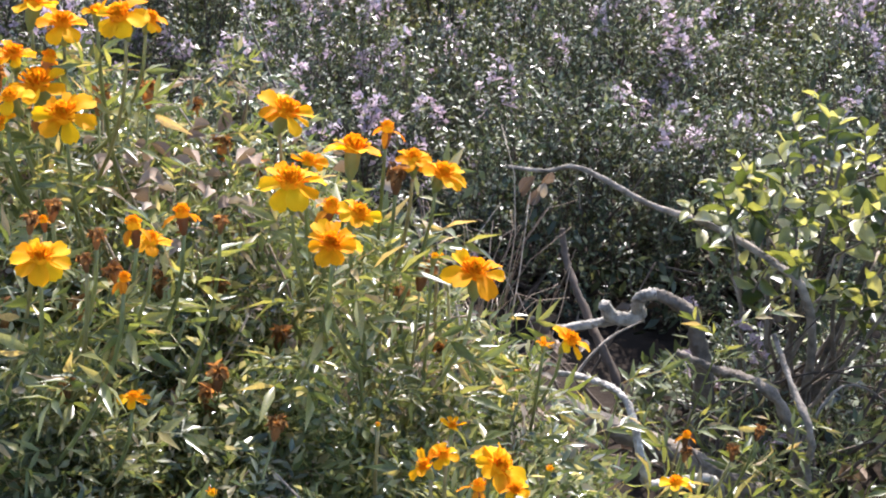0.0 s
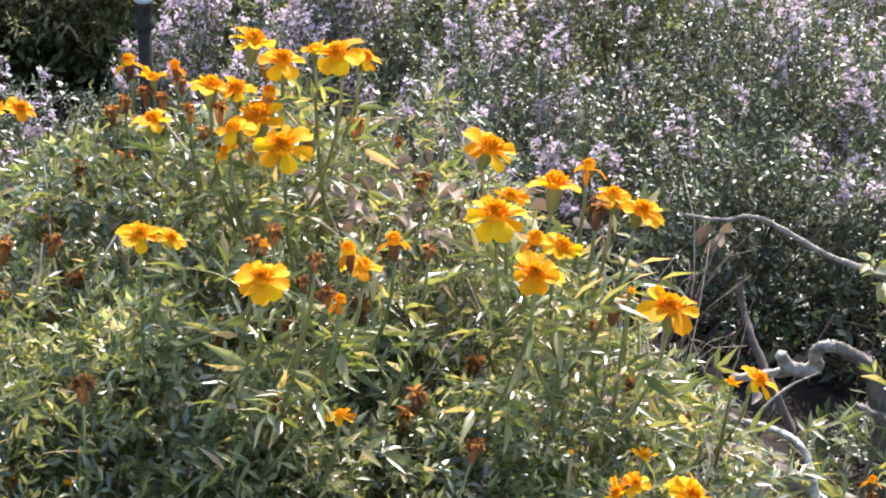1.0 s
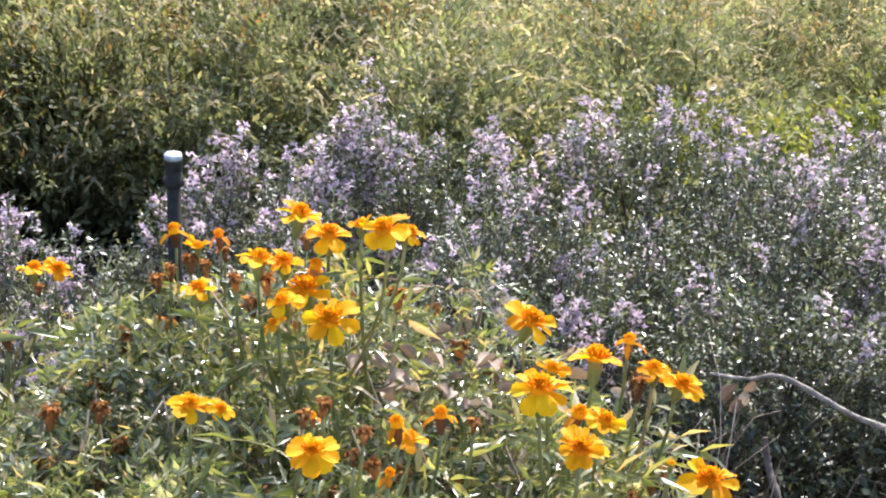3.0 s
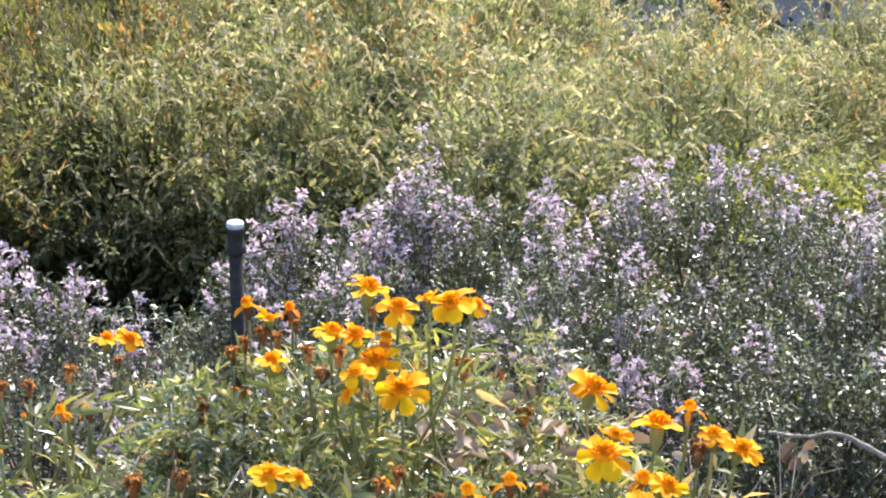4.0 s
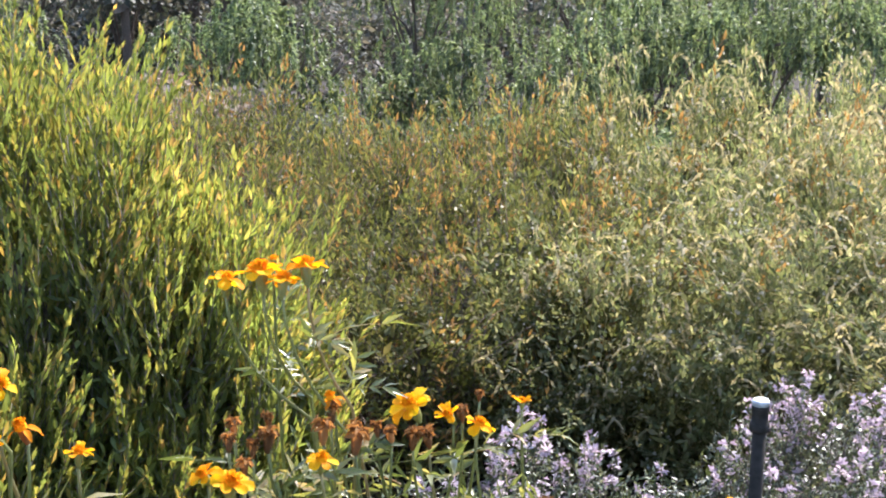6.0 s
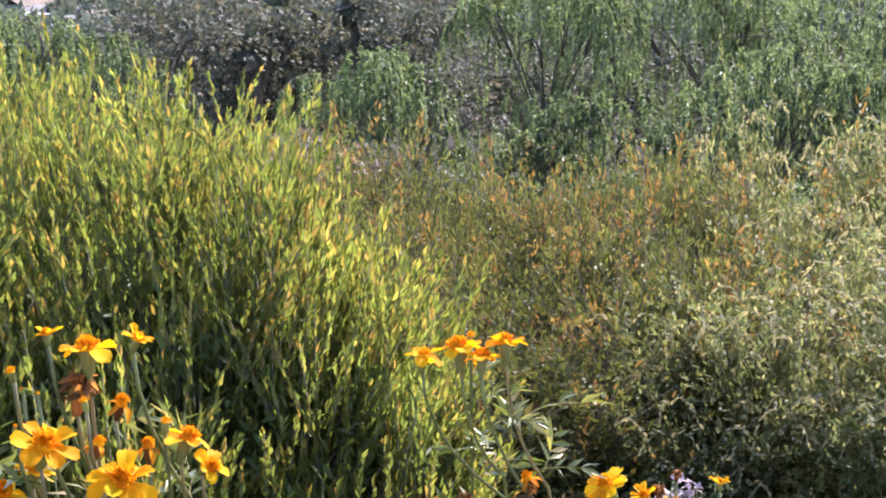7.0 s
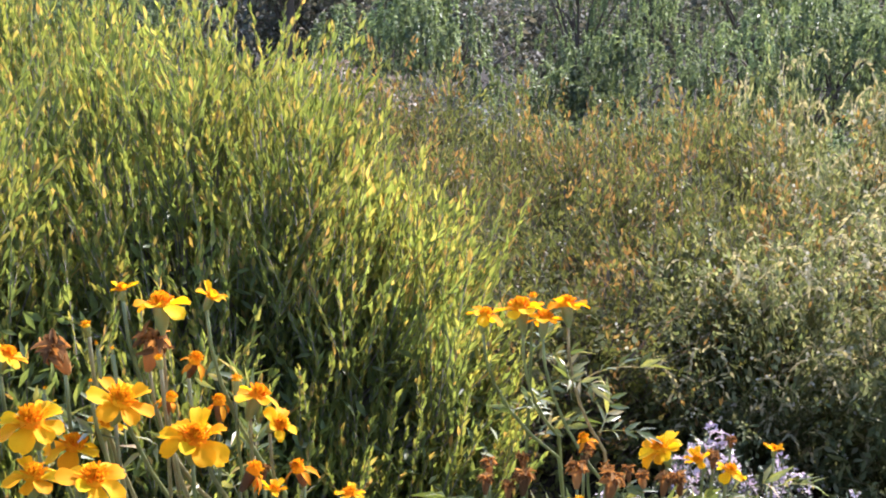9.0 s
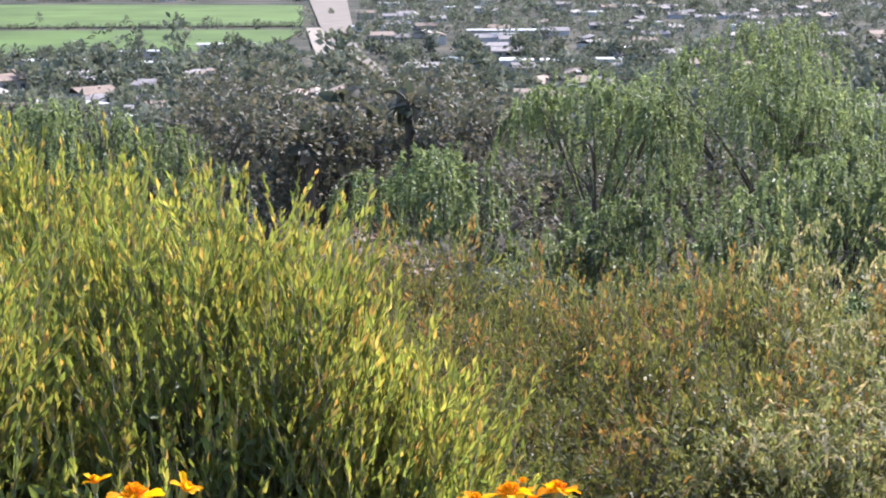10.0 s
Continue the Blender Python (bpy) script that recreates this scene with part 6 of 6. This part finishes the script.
def town_trees():
    """Leafy crowns on short trunks, scattered between the houses."""
    c, t = Cloud(), []
    rod = (np.array([(-1, 0, -0.6), (1, 0, -0.6), (0, 0, 1), (-0.7, 1, -0.4), (0.7, 1, -0.4), (0, 1, 0.7)]), np.array([(0, 1, 4, 3), (1, 2, 5, 4), (2, 0, 3, 5)]))
    spots = []
    for i in range(5000):
        az, dist = rng.uniform(4, 42), 1.0 / rng.uniform(1 / 2900, 1 / 300) if i % 3 else rng.uniform(1100, 2900)
        if (on_road(az, dist) and rng.random() < 0.97) or in_field(az, dist):
            continue
        spots.append((az, dist, (2.2 + 6.5 * rng.random() ** 2.2) * (1.2 if dist > 1300 else 0.75 if dist < 600 else 1), rng.uniform(0.6, 1.2)))
    for i in range(110):
        spots.append((41.9 - 14.6 * i / 110 + rng.normal() * 0.05, 1335 + rng.normal() * 6, rng.uniform(1.6, 3), 1.1))
    for i in range(44):
        spots.append((41.9 - 14 * rng.random(), rng.uniform(820, 860), rng.uniform(3, 6), 1.2))
    for i in range(7):
        spots.append((rng.uniform(29, 42), rng.choice([1340, 1450, 1290]) + rng.normal() * 20, rng.uniform(4, 6), 1.2))
    spots += [(34.9, 925, 11.0, 0.8), (33.5, 960, 8, 0.9), (26.05, 845, 13.0, 0.75), (26.5, 800, 8, 0.9), (34.5, 790, 9, 0.8), (31.8, 900, 9, 1.6)]
    for az, dist, r, tall in spots:
        x, y, z = polar(az, dist)
        lobes, each = (7, 24) if dist < 1000 else (4, 16)
        n = lobes * each
        mid = np.repeat(rng.normal(size=(lobes, 3)) * 0.38, each, 0)
        d = unit(rng.normal(size=(n, 3)) + np.array([0, 0, 0.2]))
        at = np.array([x, y, z + r * tall * 0.9]) + (mid + d * rng.uniform(0.3, 0.6, (n, 1))) * np.array([r, r, r * tall])
        c.add(DIAMOND, frames_along(d + rng.normal(size=d.shape) * 0.6, r * 0.46 * rng.uniform(0.6, 1.2, n)), at)
        t.append((x, y, z - 1, r * tall * 0.9 + 1))
    t = np.array(t)
    trunks = Cloud()
    trunks.add(rod, frames_along(np.tile([0, 0, 1.0], (len(t), 1)), t[:, 3], wide=0.4), t[:, :3])
    ob = empty("town_trees", (0, 0, 0), "many dusky green trees between the town's houses", "trees", kind="stuff")
    put("crown_mass", c.mesh("crown_mass", M_TOWNTREE), ob, kind="stuff")
    put("trunk_mass", trunks.mesh("trunk_mass", M_BARK), ob, kind="stuff")


town_trees()


def hillside_scrub():
    """Low dark scrub that covers the slope below the brush."""
    c = Cloud()
    for i in range(1500):
        az, dist = rng.uniform(-25, 60), 1 / rng.uniform(1 / 420, 1 / 11)
        x, y, z = polar(az, dist)
        if y < 10 or (26 < az < 33 and 23 < dist < 31):
            continue
        n = 48
        r = rng.uniform(0.35, 0.8) * (1 + min(dist, 150) / 60)
        d = unit(rng.normal(size=(n, 3)) + np.array([0, 0, 0.4]))
        at = np.array([x, y, z]) + d * np.array([r, r, r * 0.9]) * rng.uniform(0.4, 1.05, (n, 1))
        c.add(DIAMOND, frames_along(d + rng.normal(size=d.shape) * 0.6, min(0.32 * r, 0.12 + 0.0035 * dist) * rng.uniform(0.6, 1.3, n)), at)
    tagged(put("hillside_scrub", c.mesh("hillside_scrub", M_GROVE)), "low dusky scrub covering the slope", "scrub", kind="stuff")


hillside_scrub()
